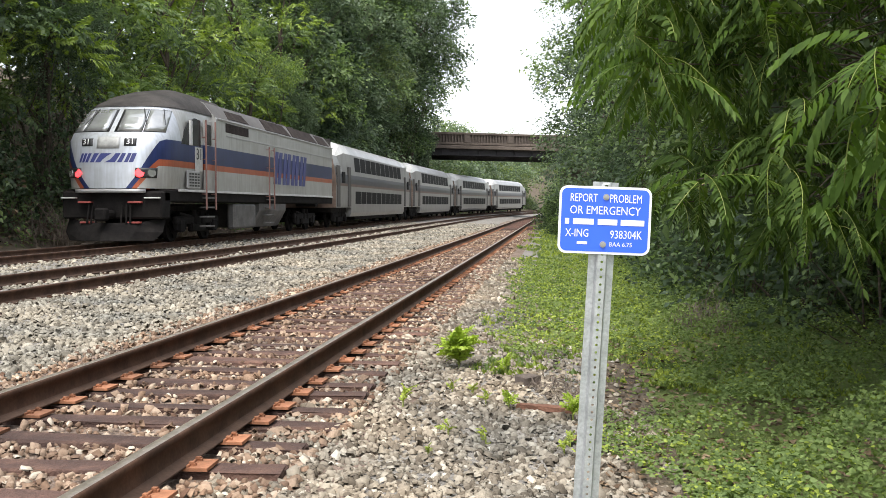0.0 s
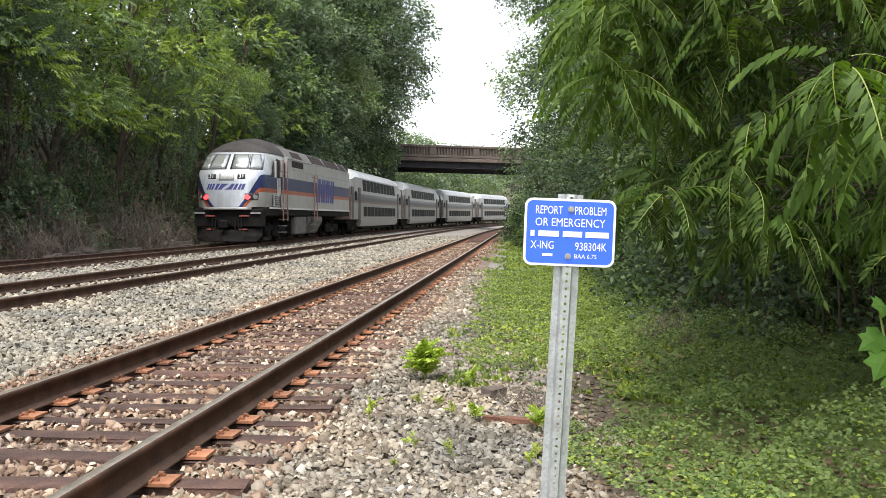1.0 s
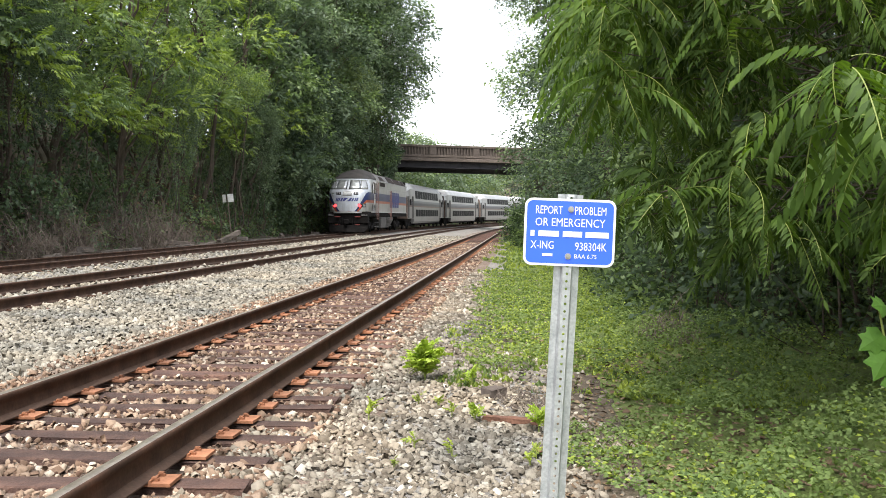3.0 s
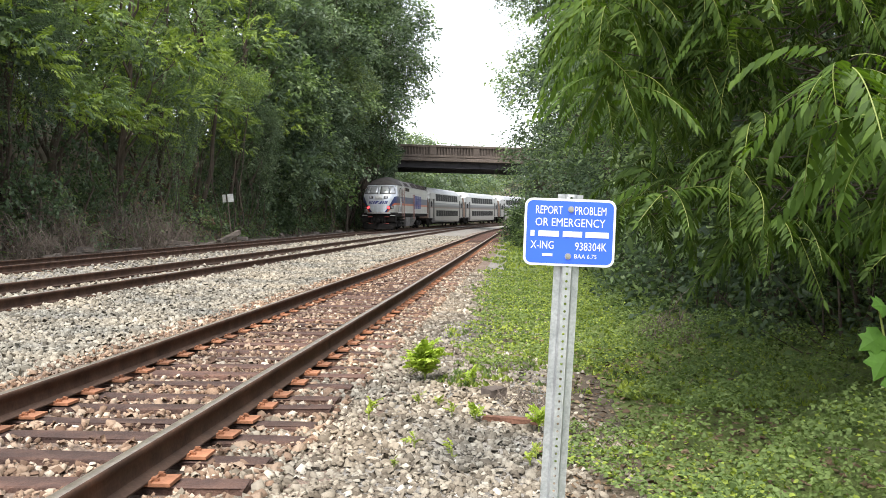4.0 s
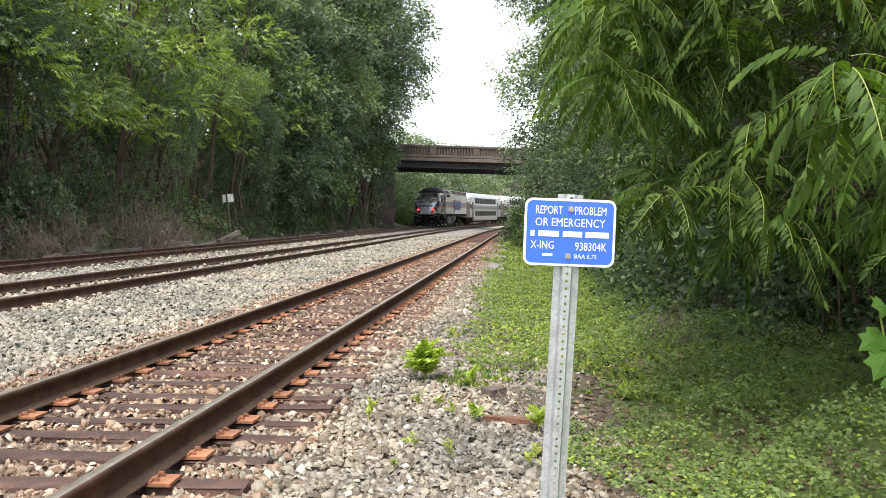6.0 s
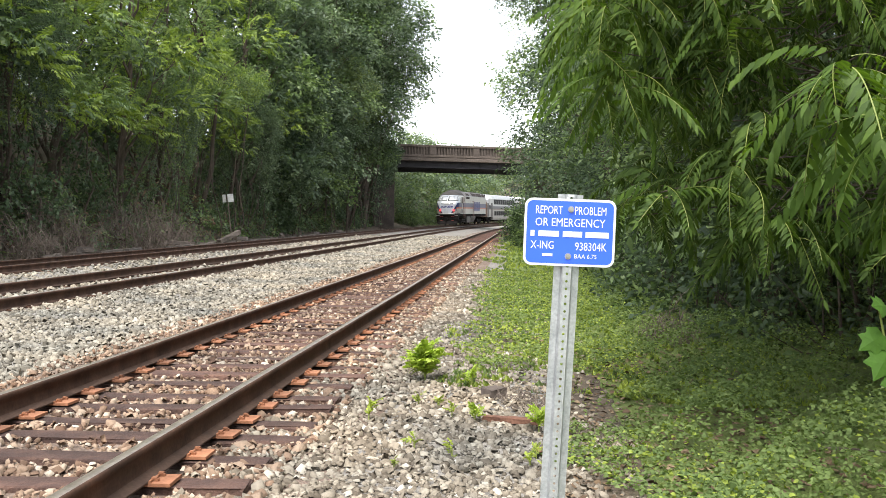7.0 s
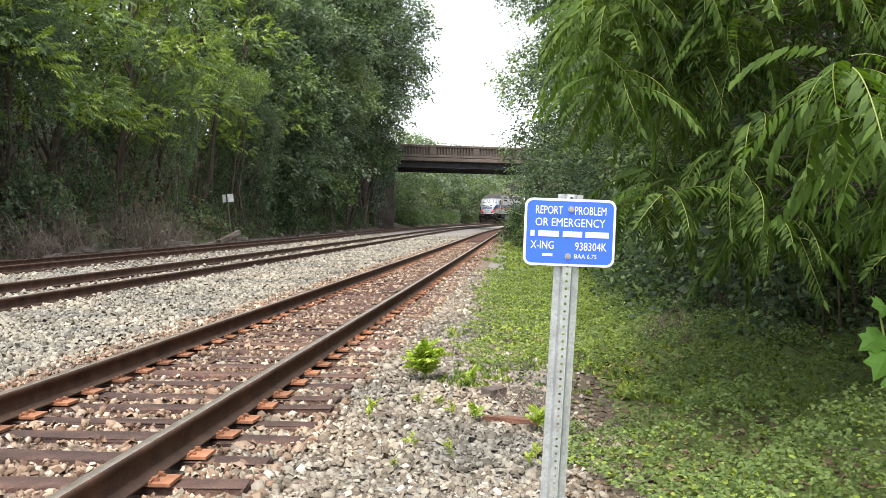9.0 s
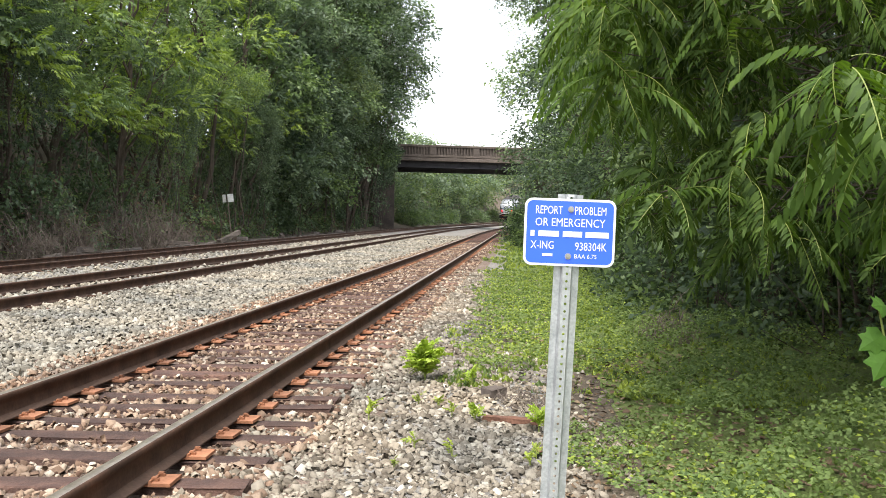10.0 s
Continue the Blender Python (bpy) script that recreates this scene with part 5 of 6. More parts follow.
def build_cover():
    rng = np.random.default_rng(11)
    x, y = strip_points(180000, -1.1, 6.0, 4.0, 26.0, rng, 1.9)
    inner = np.interp(y, [4, 5.2, 6.0, 6.6, 7.6, 8.4, 9.4, 16, 26], [0.62, 0.5, 0.22, 0.3, 0.3, -0.15, -0.55, -0.75, -0.9]) + 0.08 * np.sin(y * 2.9) + 0.05 * np.sin(y * 7.1)
    bare = ((x - 0.24) / 0.75) ** 2 + ((y - 8.3) / 1.35) ** 2 < 1 + 0.5 * np.sin(x * 9) * np.sin(y * 6)
    bare2 = ((x - 0.85) / 0.45) ** 2 + ((y - 7.3) / 0.3) ** 2 < 1
    thin = patchy(x, y, 1.2) > 0.16
    ok = (x > inner) & (x < 0.5 * y + 1) & (thin | (x > 0.9)) & ~((bare | bare2) & (rng.random(len(x)) < 0.96))
    x, y = x[ok], y[ok]
    mound = np.clip(patchy(x, y, 1.3), 0, 1) * np.clip((x - 0.3) / 1.2, 0.2, 1) * 0.45
    z = ground_z(x, y) + mound * rng.uniform(0.65, 1.05, len(x)) + 0.01
    one = [template([leaf_tris((0, 0, 0), (0, 1, -0.15), (1, 0, 0), w, 0.18, True)]) for w in (0.62, 0.8, 0.7)]
    two = [template([leaf_tris((0, 0, 0), (0, 1, -0.15), (1, 0, 0), w, 0.18, False)]) for w in (0.62, 0.8, 0.7)]
    a = rng.uniform(0, 2 * math.pi, len(x))
    D = np.stack([np.cos(a), np.sin(a) - 0.3, rng.uniform(-0.5, 0.45, len(x))], -1)
    # fewer bright leaves to the right: the shade there is put into the mix
    mats = np.where(rng.random(len(x)) < np.where((y > 8) & (x < 0.9 + 0.03 * y), 0.38, np.where((y < 6.5) & (x < 1.3), 0.2, 0.05)), 1, 0)
    size = rng.uniform(0.02, 0.043, len(x)) * (1 + 0.03 * np.clip(y - 6, 0, 10))
    P = np.stack([x, y, z], -1)
    g = joined("ground_cover", [scatter(P[q], D[q], size[q], t, rng, 0.55, mats[q]) for q, t in ((y < 8, one), (y >= 8, two))], [M_cover, M_grass], M_stem)
    tagged(g, "low leafy ground cover spreading over the verge", "ground cover", kind="stuff")
    # grass and small weeds along the track
    x, y = strip_points(11000, -1.6, 3.2, 8.2, 75, rng, 2.0)
    lat = x - np.interp(y, LY, LX)
    left = 1.95 + 0.35 * np.sin(y * 0.9) * np.clip((y - 8) / 6, 0, 1) - np.clip((y - 11) * 0.015, 0, 0.35)
    ok = (lat > left) & (lat < 5.5) & (patchy(x, y, 1.1) > 0.16 + 0.35 * np.exp(-(lat - left) * 5))
    ok &= ~((((x - 0.36) / 0.55) ** 2 + ((y - 8.6) / 1.0) ** 2 < 1) & (rng.random(len(x)) < 0.85))
    x, y = x[ok], y[ok]
    blades = []
    for s in range(4):
        rr = random.Random(s)
        ls = []
        for i in range(7):
            b = (rr.uniform(-.4, .4), rr.uniform(-.4, .4), 0)
            w = (b[0] + rr.uniform(-.5, .5), b[1] + rr.uniform(-.5, .5), rr.uniform(0.5, 1.1))
            ls.append(leaf_tris(b, w, (math.cos(i), math.sin(i), 0), 0.14 if s % 2 else 0.5, 0.1, False))
        blades.append(template(ls))
    k = rng.uniform(0.035, 0.085, len(x)) * (1 + np.clip((y - 15) / 40, 0, 1.2))
    up = np.stack([rng.normal(0, .15, len(x)), np.ones(len(x)), rng.normal(0, 0.15, len(x))], -1)
    g = joined("grass", [scatter(np.stack([x, y, ground_z(x, y) - 0.01], -1), up, k, blades, rng, 0.1, rng.integers(0, 2, len(x)))], [M_grass, M_cover], M_stem)
    tagged(g, "patchy fresh green grass and weeds along the ballast", "grass", kind="stuff")
    # dead leaves and wood chips on the bare patch
    x, y = rng.uniform(-0.3, 2.2, 2600), rng.uniform(5.0, 11.5, 2600)
    ok = x > 0.02 * y
    x, y = x[ok], y[ok]
    a = rng.uniform(0, 6.3, len(x))
    D = np.stack([np.cos(a), np.sin(a), rng.uniform(-.15, .25, len(x))], -1)
    g = joined("leaf_litter", [scatter(np.stack([x, y, ground_z(x, y) + 0.012], -1), D, rng.uniform(0.025, 0.075, len(x)), one, rng, 0.3)], [M_litter], M_stem)
    tagged(g, "brown dead leaves and chips on bare soil", "leaf litter", kind="stuff")


build_cover()
M_weed = islands('weed_leaves', [(0.0, (0.22, 0.31, 0.03)), (0.6, (0.33, 0.44, 0.06)), (1.0, (0.42, 0.52, 0.10))], 0.5, 0, 30, 0.35, (1.2, 1.3, 0.4), 0.3)
WEED = [frond(60 + i, 4, True, 65, -15, 0.30, 0.16, 0.25, 0.012) for i in range(3)]


def weed(x, y, h, n, seed, label, mats=None):
    rng = np.random.default_rng(seed)
    z0 = float(ground_z(x, y)) + 0.01
    a = rng.uniform(0, 2 * math.pi, n)
    t = rng.uniform(0, 1, n)
    P = np.stack([x + np.cos(a) * 0.1 * h * t, y + np.sin(a) * 0.1 * h * t, z0 + h * 0.55 * t], -1)
    D = np.stack([np.cos(a), np.sin(a), rng.uniform(0.0, 1.2, n)], -1)
    e = thing("weed", label, "weed", "weeds on the ballast")
    joined("foliage", [scatter(P, D, h * rng.uniform(0.5, 0.85, n), WEED, rng, 0.3)], mats or [M_weed], M_stem, e)
    v, f = wood([((np.array((x, y, z0 - 0.04)), np.array((x, y, z0 + h * 0.3)), np.array((x, y, z0 + h * 0.6))), 0.006, 0.003)])
    raw("stem", v, f, M_stem, e)


weed(-0.84, 8.3, 0.30, 80, 1, "bushy bright green weed growing in the gravel")
weed(-0.42, 8.2, 0.16, 10, 2, "small bright green weed in the gravel")
weed(-0.33, 6.85, 0.12, 16, 3, "small yellow-green weed in the gravel")
weed(0.13, 6.7, 0.15, 20, 4, "small bright green weed in the gravel")
for i, (x, y, h) in enumerate(((-0.66, 5.85, 0.1), (-0.78, 7.2, 0.1), (-0.62, 7.2, 0.09), (-0.72, 5.35, 0.07), (-0.42, 5.8, 0.09), (-1.05, 6.5, 0.16), (-0.5, 6.9, 0.1), (0.06, 5.75, 0.09), (0.13, 5.6, 0.08), (0.10, 5.95, 0.08))):
    weed(x, y, h, 7, 20 + i, "tiny green weed sprouting between stones", [M_grass])


M_sapling = islands('sapling_leaves', [(0.0, (0.032, 0.08, 0.012)), (1.0, (0.06, 0.13, 0.02))], 0.6, 0, 30, 0.3, (1.2, 1.3, 0.4), 0.1)


# broad lobed leaves on a stem close to the camera
def broad_plant():
    rng = np.random.default_rng(4)
    e = thing("sapling", "young plant with broad bright green lobed leaves", "sapling")
    z0 = float(ground_z(1.5, 3.55))
    stem = bent((1.5, 3.55, z0 - 0.05), (1.27, 3.5, 0.86), 6, rng, 0.015)
    v, f = wood([(stem, 0.008, 0.004), (bent(stem[3], (1.36, 3.45, 0.6), 4, rng, 0.005), 0.004, 0.002)])
    raw("stem", v, f, M_stem, e)
    out = [(0, 0), (.32, -.05), (.5, .22), (.36, .36), (.46, .62), (.2, .66), (0, 1.0), (-.2, .66), (-.46, .62), (-.36, .36), (-.5, .22), (-.32, -.05)]
    me = bmesh.new()
    mid = me.verts.new((0, 0.4, 0.03))
    ring = [me.verts.new((a, b, -0.12 * abs(a) - 0.1 * b * b)) for a, b in out]
    for i in range(len(ring)):
        me.faces.new((mid, ring[i], ring[(i + 1) % len(ring)]))
    for i, (p, w, s) in enumerate((((1.30, 3.50, 0.84), (-.5, -.5, .1), .10), ((1.29, 3.5, 0.74), (-.9, -.3, -.5), .11), ((1.30, 3.48, 0.68), (-.6, -.6, -.8), .13), ((1.33, 3.46, 0.62), (-.3, -.6, -.9), .12), ((1.36, 3.45, 0.72), (.5, -.6, -.4), .12), ((1.38, 3.5, 0.86), (.6, -.5, -.1), .11), ((1.36, 3.45, .58), (.3, -.5, -1), .11))):
        d = Vector(w).normalized()
        x = d.cross(Vector((0.15, -0.9, 0.6))).normalized()
        m = Matrix((x, d, x.cross(d))).transposed().to_4x4()
        c = me.copy()
        bmesh.ops.transform(c, matrix=Matrix.Translation(p) @ m @ Matrix.Scale(s, 4), verts=c.verts)
        part("leaf", c, M_sapling, e)
    me.free()


broad_plant()


# ---------- ballast stones ----------
def stone_template(seed):
    rng = np.random.default_rng(seed)
    v = np.array([(x, y, z) for x in (-1, 1) for y in (-1, 1) for z in (-1, 1)], float) * 0.5
    v[:, :2] *= np.where(v[:, 2:] > 0, rng.uniform(0.55, 0.9), 1.0)
    v += rng.uniform(-0.21, 0.21, v.shape)
    v *= (1.05, rng.uniform(0.55, 0.9), rng.uniform(0.35, 0.6))
    f = [(0, 1, 3), (0, 3, 2), (4, 6, 7), (4, 7, 5), (0, 4, 5), (0, 5, 1), (2, 3, 7), (2, 7, 6), (1, 5, 7), (1, 7, 3)]
    return v, np.array(f), np.zeros(len(f), int)


STONES = [stone_template(i) for i in range(9)]


def stones(name, label, x, y, z, size, mat, rng):
    a = rng.uniform(0, 2 * math.pi, len(x))
    D = np.stack([np.cos(a), np.sin(a), rng.normal(0, 0.35, len(x))], -1)
    g = joined(name, [scatter(np.stack([x, y, z], -1), D, size, STONES, rng, 0.45)], [mat], M_stem)
    tagged(g, label, "ballast", kind="stuff")


def clear_of_ties(x, y, key, half=1.33):
    off = TRACKS[key][0]
    lat = x - np.interp(y, LY, LX) - off
    t = TIES[key]
    i = np.clip(np.searchsorted(t, y), 1, len(t) - 1)
    near = np.minimum(np.abs(t[i] - y), np.abs(t[i - 1] - y))
    rails = np.minimum(np.abs(lat - 0.7525), np.abs(lat + 0.7525)) < 0.09
    return ~(((near < 0.105) & (np.abs(lat) < half)) | rails)


def build_ballast():
    rng = np.random.default_rng(21)
    # shoulder on the camera's side
    n = 38000
    y = 3.4 + 22 * rng.random(n) ** 1.9
    x = rng.uniform(-1.75, 0.85, n)
    lat = x + 2.688
    edge = 3.3 - 0.10 * (y - 5) + rng.normal(0, 0.16, n) + 0.15 * np.sin(y * 2.1)
    ok = clear_of_ties(x, y, "near") & ((lat < np.maximum(edge, 1.9)) | (rng.random(n) < 0.06))
    x, y = x[ok], y[ok]
    stones("ballast_shoulder", "loose tan and grey crushed stone beside the ties", x, y, ground_z(x, y) + rng.uniform(-0.012, 0.022, len(x)), rng.gamma(8, 0.0043, len(x)) * (1 + 0.02 * np.clip(y - 8, 0, 20)), M_stone_tan, rng)
    # cribs of the near track
    n = 36000
    y = 3.2 + 52 * rng.random(n) ** 1.8
    x = -2.688 + rng.uniform(-1.75, 1.4, n)
    ok = clear_of_ties(x, y, "near")
    x, y = x[ok], y[ok]
    stones("ballast_cribs", "rust-stained stone between the wooden ties", x, y, ground_z(x, y) + rng.uniform(0.002, 0.042, len(x)), rng.gamma(8, 0.0044, len(x)) * (1 + 0.015 * np.clip(y - 8, 0, 30)), M_stone_rust, rng)
    # the wide bed between the tracks
    n = 52000
    y = 6.5 + 66 * rng.random(n) ** 1.75
    x = np.interp(y, LY, LX) + rng.uniform(-6.9, -1.6, n)
    ok = clear_of_ties(x, y, "mid", 1.1) & ~clear_of_ties(x, y, "mid", 0) | (np.abs(x - np.interp(y, LY, LX) + 5.384) > 0.86)
    x, y = x[ok], y[ok]
    stones("ballast_bed", "clean pale grey crushed stone between the tracks", x, y, ground_z(x, y) + rng.uniform(-0.008, 0.035, len(x)), rng.gamma(10, 0.0047, len(x)) * (1 + 0.018 * np.clip(y - 10, 0, 60)), M_stone, rng)
    n = 12000
    y = 14 + 58 * rng.random(n) ** 1.5
    x = np.interp(y, LY, LX) + rng.uniform(-12.2, -5.0, n)
    lat = x - np.interp(y, LY, LX)
    ok = np.minimum.reduce([np.abs(lat + d) for d in (5.384 - .7525, 5.384 + .7525, 9.998 - .7525, 9.998 + .7525)]) > 0.1
    x, y = x[ok], y[ok]
    stones("ballast_bed", "clean pale grey crushed stone round the farther tracks", x, y, ground_z(x, y) + rng.uniform(-0.01, 0.04, len(x)), rng.gamma(10, 0.0056, len(x)) * (1 + 0.018 * np.clip(y - 10, 0, 60)), M_stone, rng)


build_ballast()


def twig(pts, r, label):
    v, f = wood([(pts, r, r * 0.5)])
    tagged(raw("bare_twig", v, f, M_twig if pts[0][2] < 0 else M_bark), label, "twig")


twig([(0.81, 6.1, 1.27), (0.95, 6.1, 1.30), (1.08, 6.1, 1.38), (1.4, 6.25, 1.46)], 0.006, "thin bare branch among the hanging fronds")
twig([(1.75, 5.75, -0.2), (1.95, 5.7, -0.19), (2.2, 5.75, -0.22), (2.5, 5.8, -0.24)], 0.008, "pale dry twig lying on the ground cover")


# ---------- blue notice on its steel post ----------
M_blue = plain("blue_sign_face", (0.035, 0.13, 0.80), 0.35, 0, 0, 0.06, 3.0)
M_signwhite = plain("white_sign_sheet", (0.80, 0.81, 0.82), 0.35, 0, 0, 0.05)
M_zinc = surface("galvanised_steel", [(0.3, (0.36, 0.38, 0.38)), (0.7, (0.55, 0.57, 0.57))], 14, 90, 0.45, 0.55, 0.15, 0.002)
M_bolt = plain("dull_zinc_bolt", (0.42, 0.41, 0.38), 0.4, 0.7)


def rounded(w, h, r, d, seg=6):
    bm = bmesh.new()
    pts = []
    for cx, cz, a0 in ((w / 2 - r, h / 2 - r, 0), (-w / 2 + r, h / 2 - r, 90), (-w / 2 + r, -h / 2 + r, 180), (w / 2 - r, -h / 2 + r, 270)):
        for i in range(seg + 1):
            a = radians(a0 + 90 * i / seg)
            pts.append((cx + r * math.cos(a), cz + r * math.sin(a)))
    f = bm.faces.new([bm.verts.new((x, 0, z)) for x, z in pts])
    g = bmesh.ops.extrude_face_region(bm, geom=[f])
    bmesh.ops.translate(bm, vec=(0, d, 0), verts=[v for v in g["geom"] if isinstance(v, bmesh.types.BMVert)])
    return bm


def fitted(name, text, x0, x1, zc, cap, parent, y, mat):
    """Raised letters that fill x0 to x1, with capitals cap high."""
    ob = letters(name, text, 1.0, mat, parent, Matrix.Identity(4), 0.0)
    me = ob.data
    co = np.zeros(len(me.vertices) * 3)
    me.vertices.foreach_get("co", co)
    co = co.reshape(-1, 3)
    lo, hi = co.min(0), co.max(0)
    sx, sz = (x1 - x0) / (hi[0] - lo[0]), cap / (hi[1] - lo[1])
    out = np.stack([x0 + (co[:, 0] - lo[0]) * sx, np.full(len(co), y), zc + (co[:, 1] - (lo[1] + hi[1]) / 2) * sz], -1)
    me.vertices.foreach_set("co", out.ravel())
    me.update()
    return ob


def build_notice():
    e = thing("notice_sign", "blue notice sign with white lettering on a galvanised post", "sign", "", pose(0.162, 3.204, 1.107, 0, 2.1, 3.5))
    plate = part("plate", rounded(0.305, 0.225, 0.027, 0.0025), M_signwhite, e)
    part("face", rounded(0.289, 0.209, 0.02, 0.001), M_blue, plate, "blue sign face").location = (0, -0.0012, 0)
    k = 0.305 / 161
    X, Z = (lambda px: (px - 1008) * k), (lambda py: (412 - py) * k)
    y = -0.0028
    for text, a, b, c, cap in (("REPORT", 947, 994.5, 373.0, 14.5), ("PROBLEM", 1016, 1071, 373.0, 14.5), ("OR EMERGENCY", 947, 1070, 394.5, 14.5), ("X-ING", 940, 980.5, 435.0, 14.0), ("938304K", 1018.5, 1074, 436.0, 14.5), ("BAA 6.75", 1018, 1057, 453.5, 7.5)):
        fitted("lettering", text, X(a), X(b), Z(c), cap * k, plate, y, M_signwhite)
    for a, b, c, cap in ((939, 946, 415, 14), (953, 989, 415, 14), (996, 1030, 415, 14), (1036, 1077, 415, 14), (961, 979, 452.5, 6.5)):
        part("lettering_bar", made_box(X(a), X(b), y, y + 0.0008, Z(c) - cap * k * 0.36, Z(c) + cap * k * 0.36), M_signwhite, plate)
    for px, py in ((1009, 371), (1006.5, 454)):
        bm = bmesh.new()
        rod(bm, (X(px), 0, Z(py)), (X(px), -0.005, Z(py)), 0.0105, 0.0105, 16)
        rod(bm, (X(px), -0.004, Z(py)), (X(px), -0.011, Z(py)), 0.0068, 0.006, 6)
        part("bolt", bm, M_bolt, plate)
    # hat-section post with a row of punched holes
    top, foot, p = 0.128, -1.75, 0.0254
    bm = bmesh.new()
    n = int((top - foot) / p)
    for i in range(n):
        zc = top - p * (i + 0.5)
        hw, hh, r = 0.0135, p / 2, 0.0048
        cs = [bm.verts.new((sx * hw, 0.008, zc + sz * hh)) for sx, sz in ((1, 1), (-1, 1), (-1, -1), (1, -1))]
        oc = [bm.verts.new((r * math.cos(radians(22.5 + 45 * j)), 0.008, zc + r * math.sin(radians(22.5 + 45 * j)))) for j in range(8)]
        for c, j in ((0, 0), (1, 2), (2, 4), (3, 6)):
            bm.faces.new((cs[c], oc[(j + 1) % 8], oc[j]))
            bm.faces.new((cs[c], cs[(c + 1) % 4], oc[(j + 2) % 8], oc[(j + 1) % 8]))
    pr = [(-0.0425, 0.036), (-0.0425, 0.032), (-0.021, 0.032), (-0.0135, 0.008)]
    for s in (-1, 1):
        for (a, b), (c, d) in zip(pr[:-1], pr[1:]):
            bm.faces.new([bm.verts.new(v) for v in ((s * a, b, top), (s * c, d, top), (s * c, d, foot), (s * a, b, foot))])
    bmesh.ops.remove_doubles(bm, verts=bm.verts, dist=0.0004)
    bmesh.ops.recalc_face_normals(bm, faces=bm.faces)
    thicken(bm, 0.003)
    post = part("post", bm, M_zinc, e, "galvanised steel channel post with holes")
    post.matrix_basis = pose(0.0, 0.0, 0, 0, 1.1, 0)


build_notice()


# ---------- across the tracks: small marker, discarded timber ----------
M_plateold = plain("weathered_white_plate", (0.5, 0.5, 0.48), 0.7)


def build_marker():
    e = thing("track_marker", "thin leaning post with two blank white plates", "track marker", "", pose(-15.0, 48.4, float(ground_z(-15.0, 48.4)), 0, -5, 10))
    bm = bmesh.new()
    rod(bm, (0, 0, -0.2), (0, 0, 2.6), 0.03, 0.025, 8)
    part("post", bm, M_twig, e)
    for x, w, h, a in ((-0.17, 0.2, 0.40, -20), (0.15, 0.30, 0.42, 12)):
        bm = made_box(-w / 2, w / 2, -0.006, 0.006, -h / 2, h / 2, 0.003)
        bmesh.ops.transform(bm, matrix=pose(x, -0.04, 2.4, 0, 0, a), verts=bm.verts)
        part("plate", bm, M_plateold, e, "blank white plate")


build_marker()
M_oldwood = surface("grey_weathered_timber", [(0.3, (0.07, 0.058, 0.05)), (0.7, (0.18, 0.152, 0.132))], 2.5, 30, 0.95, 0, 0.6, 0.02, 0.35)
M_board = surface("reddish_rotten_board", [(0.3, (0.12, 0.055, 0.035)), (0.7, (0.24, 0.12, 0.08))], 6, 60, 0.95, 0, 0.6, 0.01)


def timber(x, y, length, turn, tilt, seed, label, name="discarded_tie", mat=None, w=0.23, h=0.18, lift=0.0):
    rnd = random.Random(seed)
    bm = made_box(-length / 2, length / 2, -w / 2, w / 2, 0, h)
    for i in range(3):
        bmesh.ops.bisect_plane(bm, geom=bm.verts[:] + bm.edges[:] + bm.faces[:], plane_co=(length * (i - 1) * 0.24, 0, 0), plane_no=(1, 0.1, 0))
    bmesh.ops.bevel(bm, geom=[e for e in bm.edges if e.calc_face_angle(0) > 1], offset=0.08 * h, segments=1, affect="EDGES")
    for v in bm.verts:
        v.co += Vector((rnd.uniform(-.2, .2) * h, rnd.uniform(-.12, .12) * h, rnd.uniform(-.1, .1) * h))
    ob = part(name, bm, mat or M_oldwood)
    ob.matrix_basis = pose(x, y, float(ground_z(x, y)) - 0.02 + lift, 0, tilt, turn)
    return tagged(ob, label, "timber", "discarded timbers" if name == "discarded_tie" else "")


rt = random.Random(9)
for i in range(24):
    y = 29 + i * 2.3 + rt.uniform(-0.7, 0.7)
    timber(-14.6 - rt.uniform(0, 0.5), y, rt.uniform(1.2, 2.5), 90 + rt.uniform(-16, 16), rt.uniform(-3, 3), i, "old grey railway tie dumped beside the track", "discarded_tie", None, 0.24, 0.2)
    if i % 4 == 1:
        timber(-15.0, y + 0.2, rt.uniform(1.0, 2.0), 90 + rt.uniform(-35, 35), rt.uniform(-5, 5), 50 + i, "old grey railway tie dumped on others", "discarded_tie", None, 0.22, 0.17, 0.2)
timber(-14.9, 47.6, 1.7, 70, -16, 77, "old grey railway tie leaning on the pile", "discarded_tie", None, 0.24, 0.2, 0.32)
timber(-0.06, 6.9, 0.42, -9, 1, 78, "short rotten red-brown board on the gravel", "board", M_board, 0.06, 0.045, 0.03)
timber(0.16, 6.05, 0.12, -40, 20, 79, "broken piece of rusty brown bark", "bark_piece", M_board, 0.09, 0.02, 0.03)
timber(0.21, 11.8, 0.13, 20, 5, 80, "pale orange stone on the verge", "loose_stone", surface("pale_orange_stone", [(0.3, (0.45, 0.27, 0.18)), (0.7, (0.62, 0.45, 0.36))], 9, 60, 0.9), 0.09, 0.07, 0.02)
timber(-0.22, 7.9, 0.17, 40, 0, 81, "grey rounded stone among the gravel", "loose_stone", M_concrete, 0.13, 0.10, 0.0)


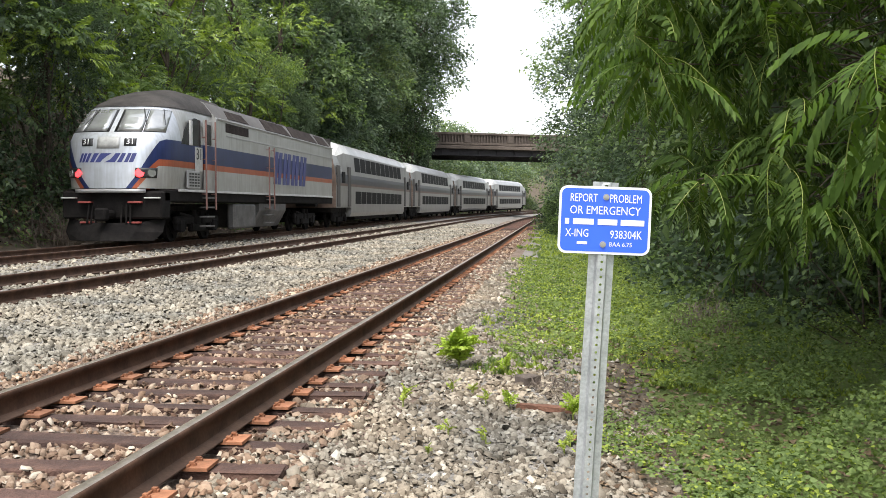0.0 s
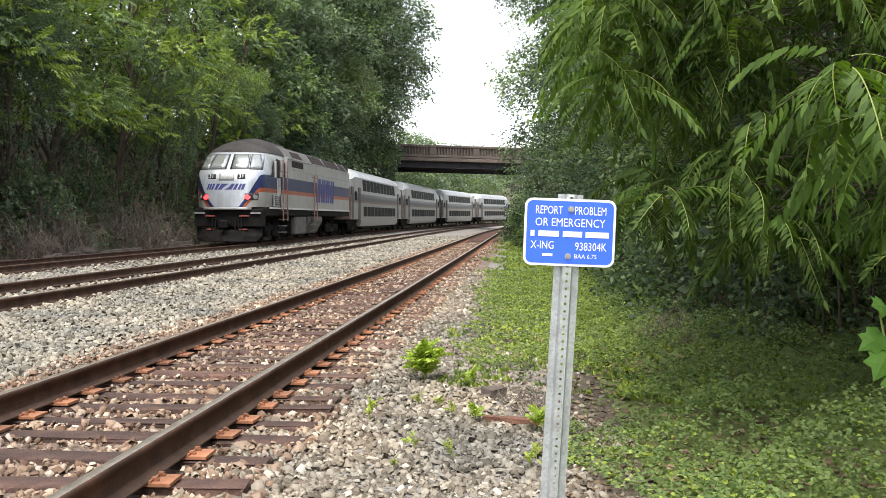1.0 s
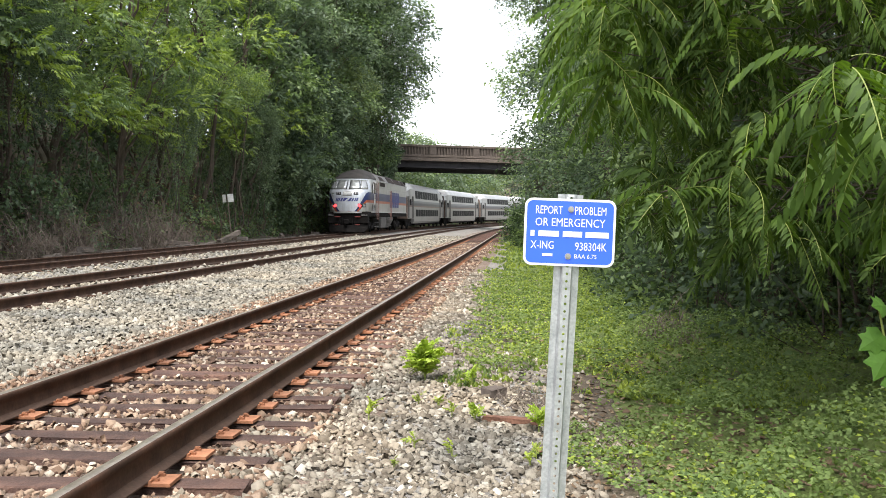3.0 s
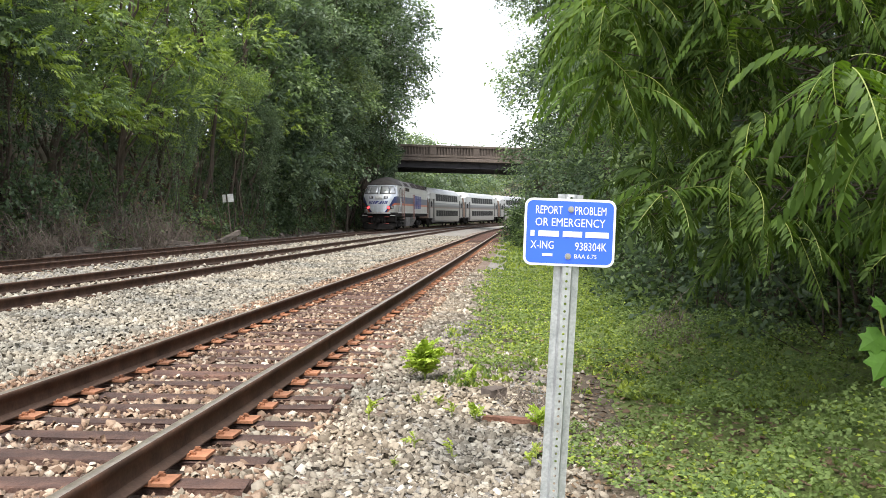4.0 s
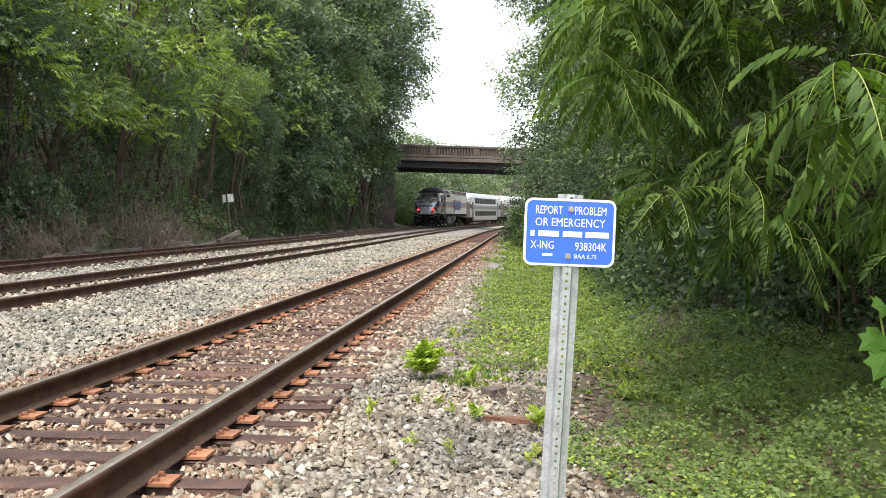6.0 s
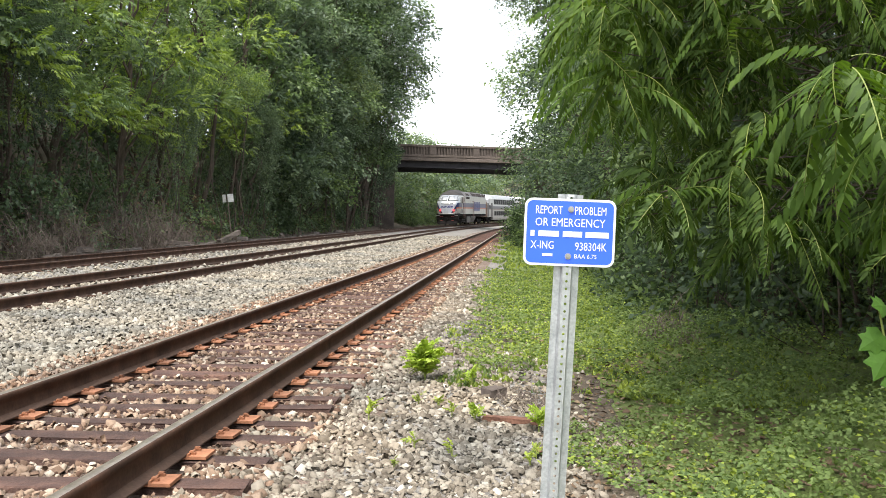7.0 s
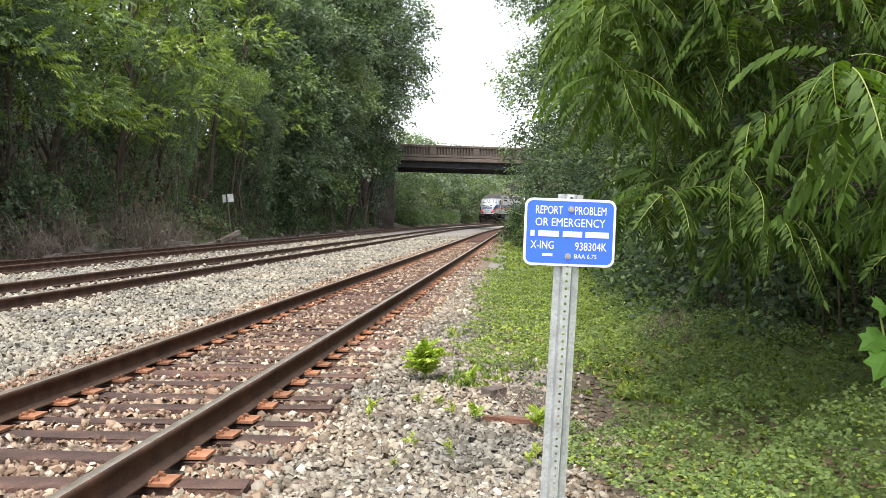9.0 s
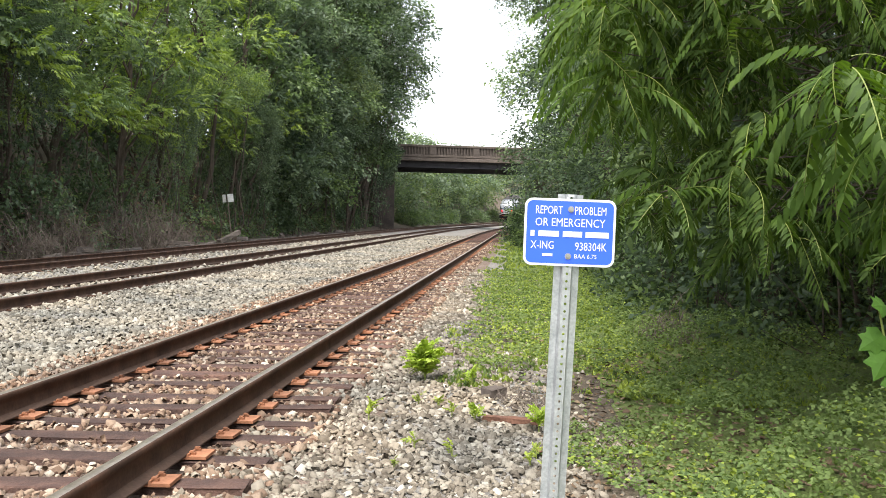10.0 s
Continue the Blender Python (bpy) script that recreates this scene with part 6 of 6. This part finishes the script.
# ---------- a house behind the trees of the bend ----------
def build_house():
    e = thing("house", "pale-roofed house half hidden by trees", "house", "", pose(-11.6, 236, 2.6, 0, 0, 25))
    part("wall", made_box(-5, 5, -4, 4, -1.5, 4.6), plain("cream_siding", (0.68, 0.66, 0.62), 0.8), e)
    bm = bmesh.new()
    v, f = sweep([[(x, y, z) for x, z in ((-5.5, 4.4), (0, 8.4), (5.5, 4.4), (5.5, 4.2), (0, 8.1), (-5.5, 4.2))] for y in (-4.5, 4.5)])
    vs = [bm.verts.new(p) for p in v]
    for q in f:
        bm.faces.new([vs[i] for i in q])
    bm.faces.new(vs[:6])
    bm.faces.new(vs[6:])
    part("roof", bm, plain("pale_grey_roof", (0.5, 0.48, 0.45), 0.8), e)
    bm = bmesh.new()
    bm.faces.new([bm.verts.new(p) for p in ((-5, -4.01, 4.6), (5, -4.01, 4.6), (0, -4.01, 8.2))])
    thicken(bm, 0.1)
    part("gable", bm, plain("cream_gable", (0.7, 0.68, 0.64), 0.8), e)
    part("window", made_box(-0.6, 0.6, -4.1, -4.0, 5.0, 6.3, 0.02), M_pane, e)


build_house()

for i, (x, y, r, h) in enumerate(((-11.5, 224, 3.2, 6.2), (-6.0, 222, 3.0, 5.2), (-1.5, 226, 3.0, 6.0))):
    bush(x, y, r, h, 330, 1.3, [M_leaf_pale, M_leaf_far, M_leaf_grey], SPRAY, "shrub", "leafy green shrub in front of the house", "shrub", 640 + i)


# ---------- what moves ----------
def motions():
    times = [i / 10 for i in range(101)]
    walk(locomotive, [(t, on_track(S_NOSE + SPEED * t, 4.0, 17.3)) for t in times])
    for i, c in enumerate(coaches):
        s0 = S_NOSE + 21.75 + i * (COACH_L + 0.25)
        walk(c, [(t, on_track(s0 + SPEED * t, 2.6, COACH_L - 2.6)) for t in times])
    for w in [o for o in scene.objects if o.name.startswith("wheelset")]:
        home = w.location.copy()
        walk(w, [(k / 30, Matrix.Translation(home) @ Matrix.Rotation(-SPEED * k / 30 / 0.5, 4, "X")) for k in range(0, 301)])


motions()
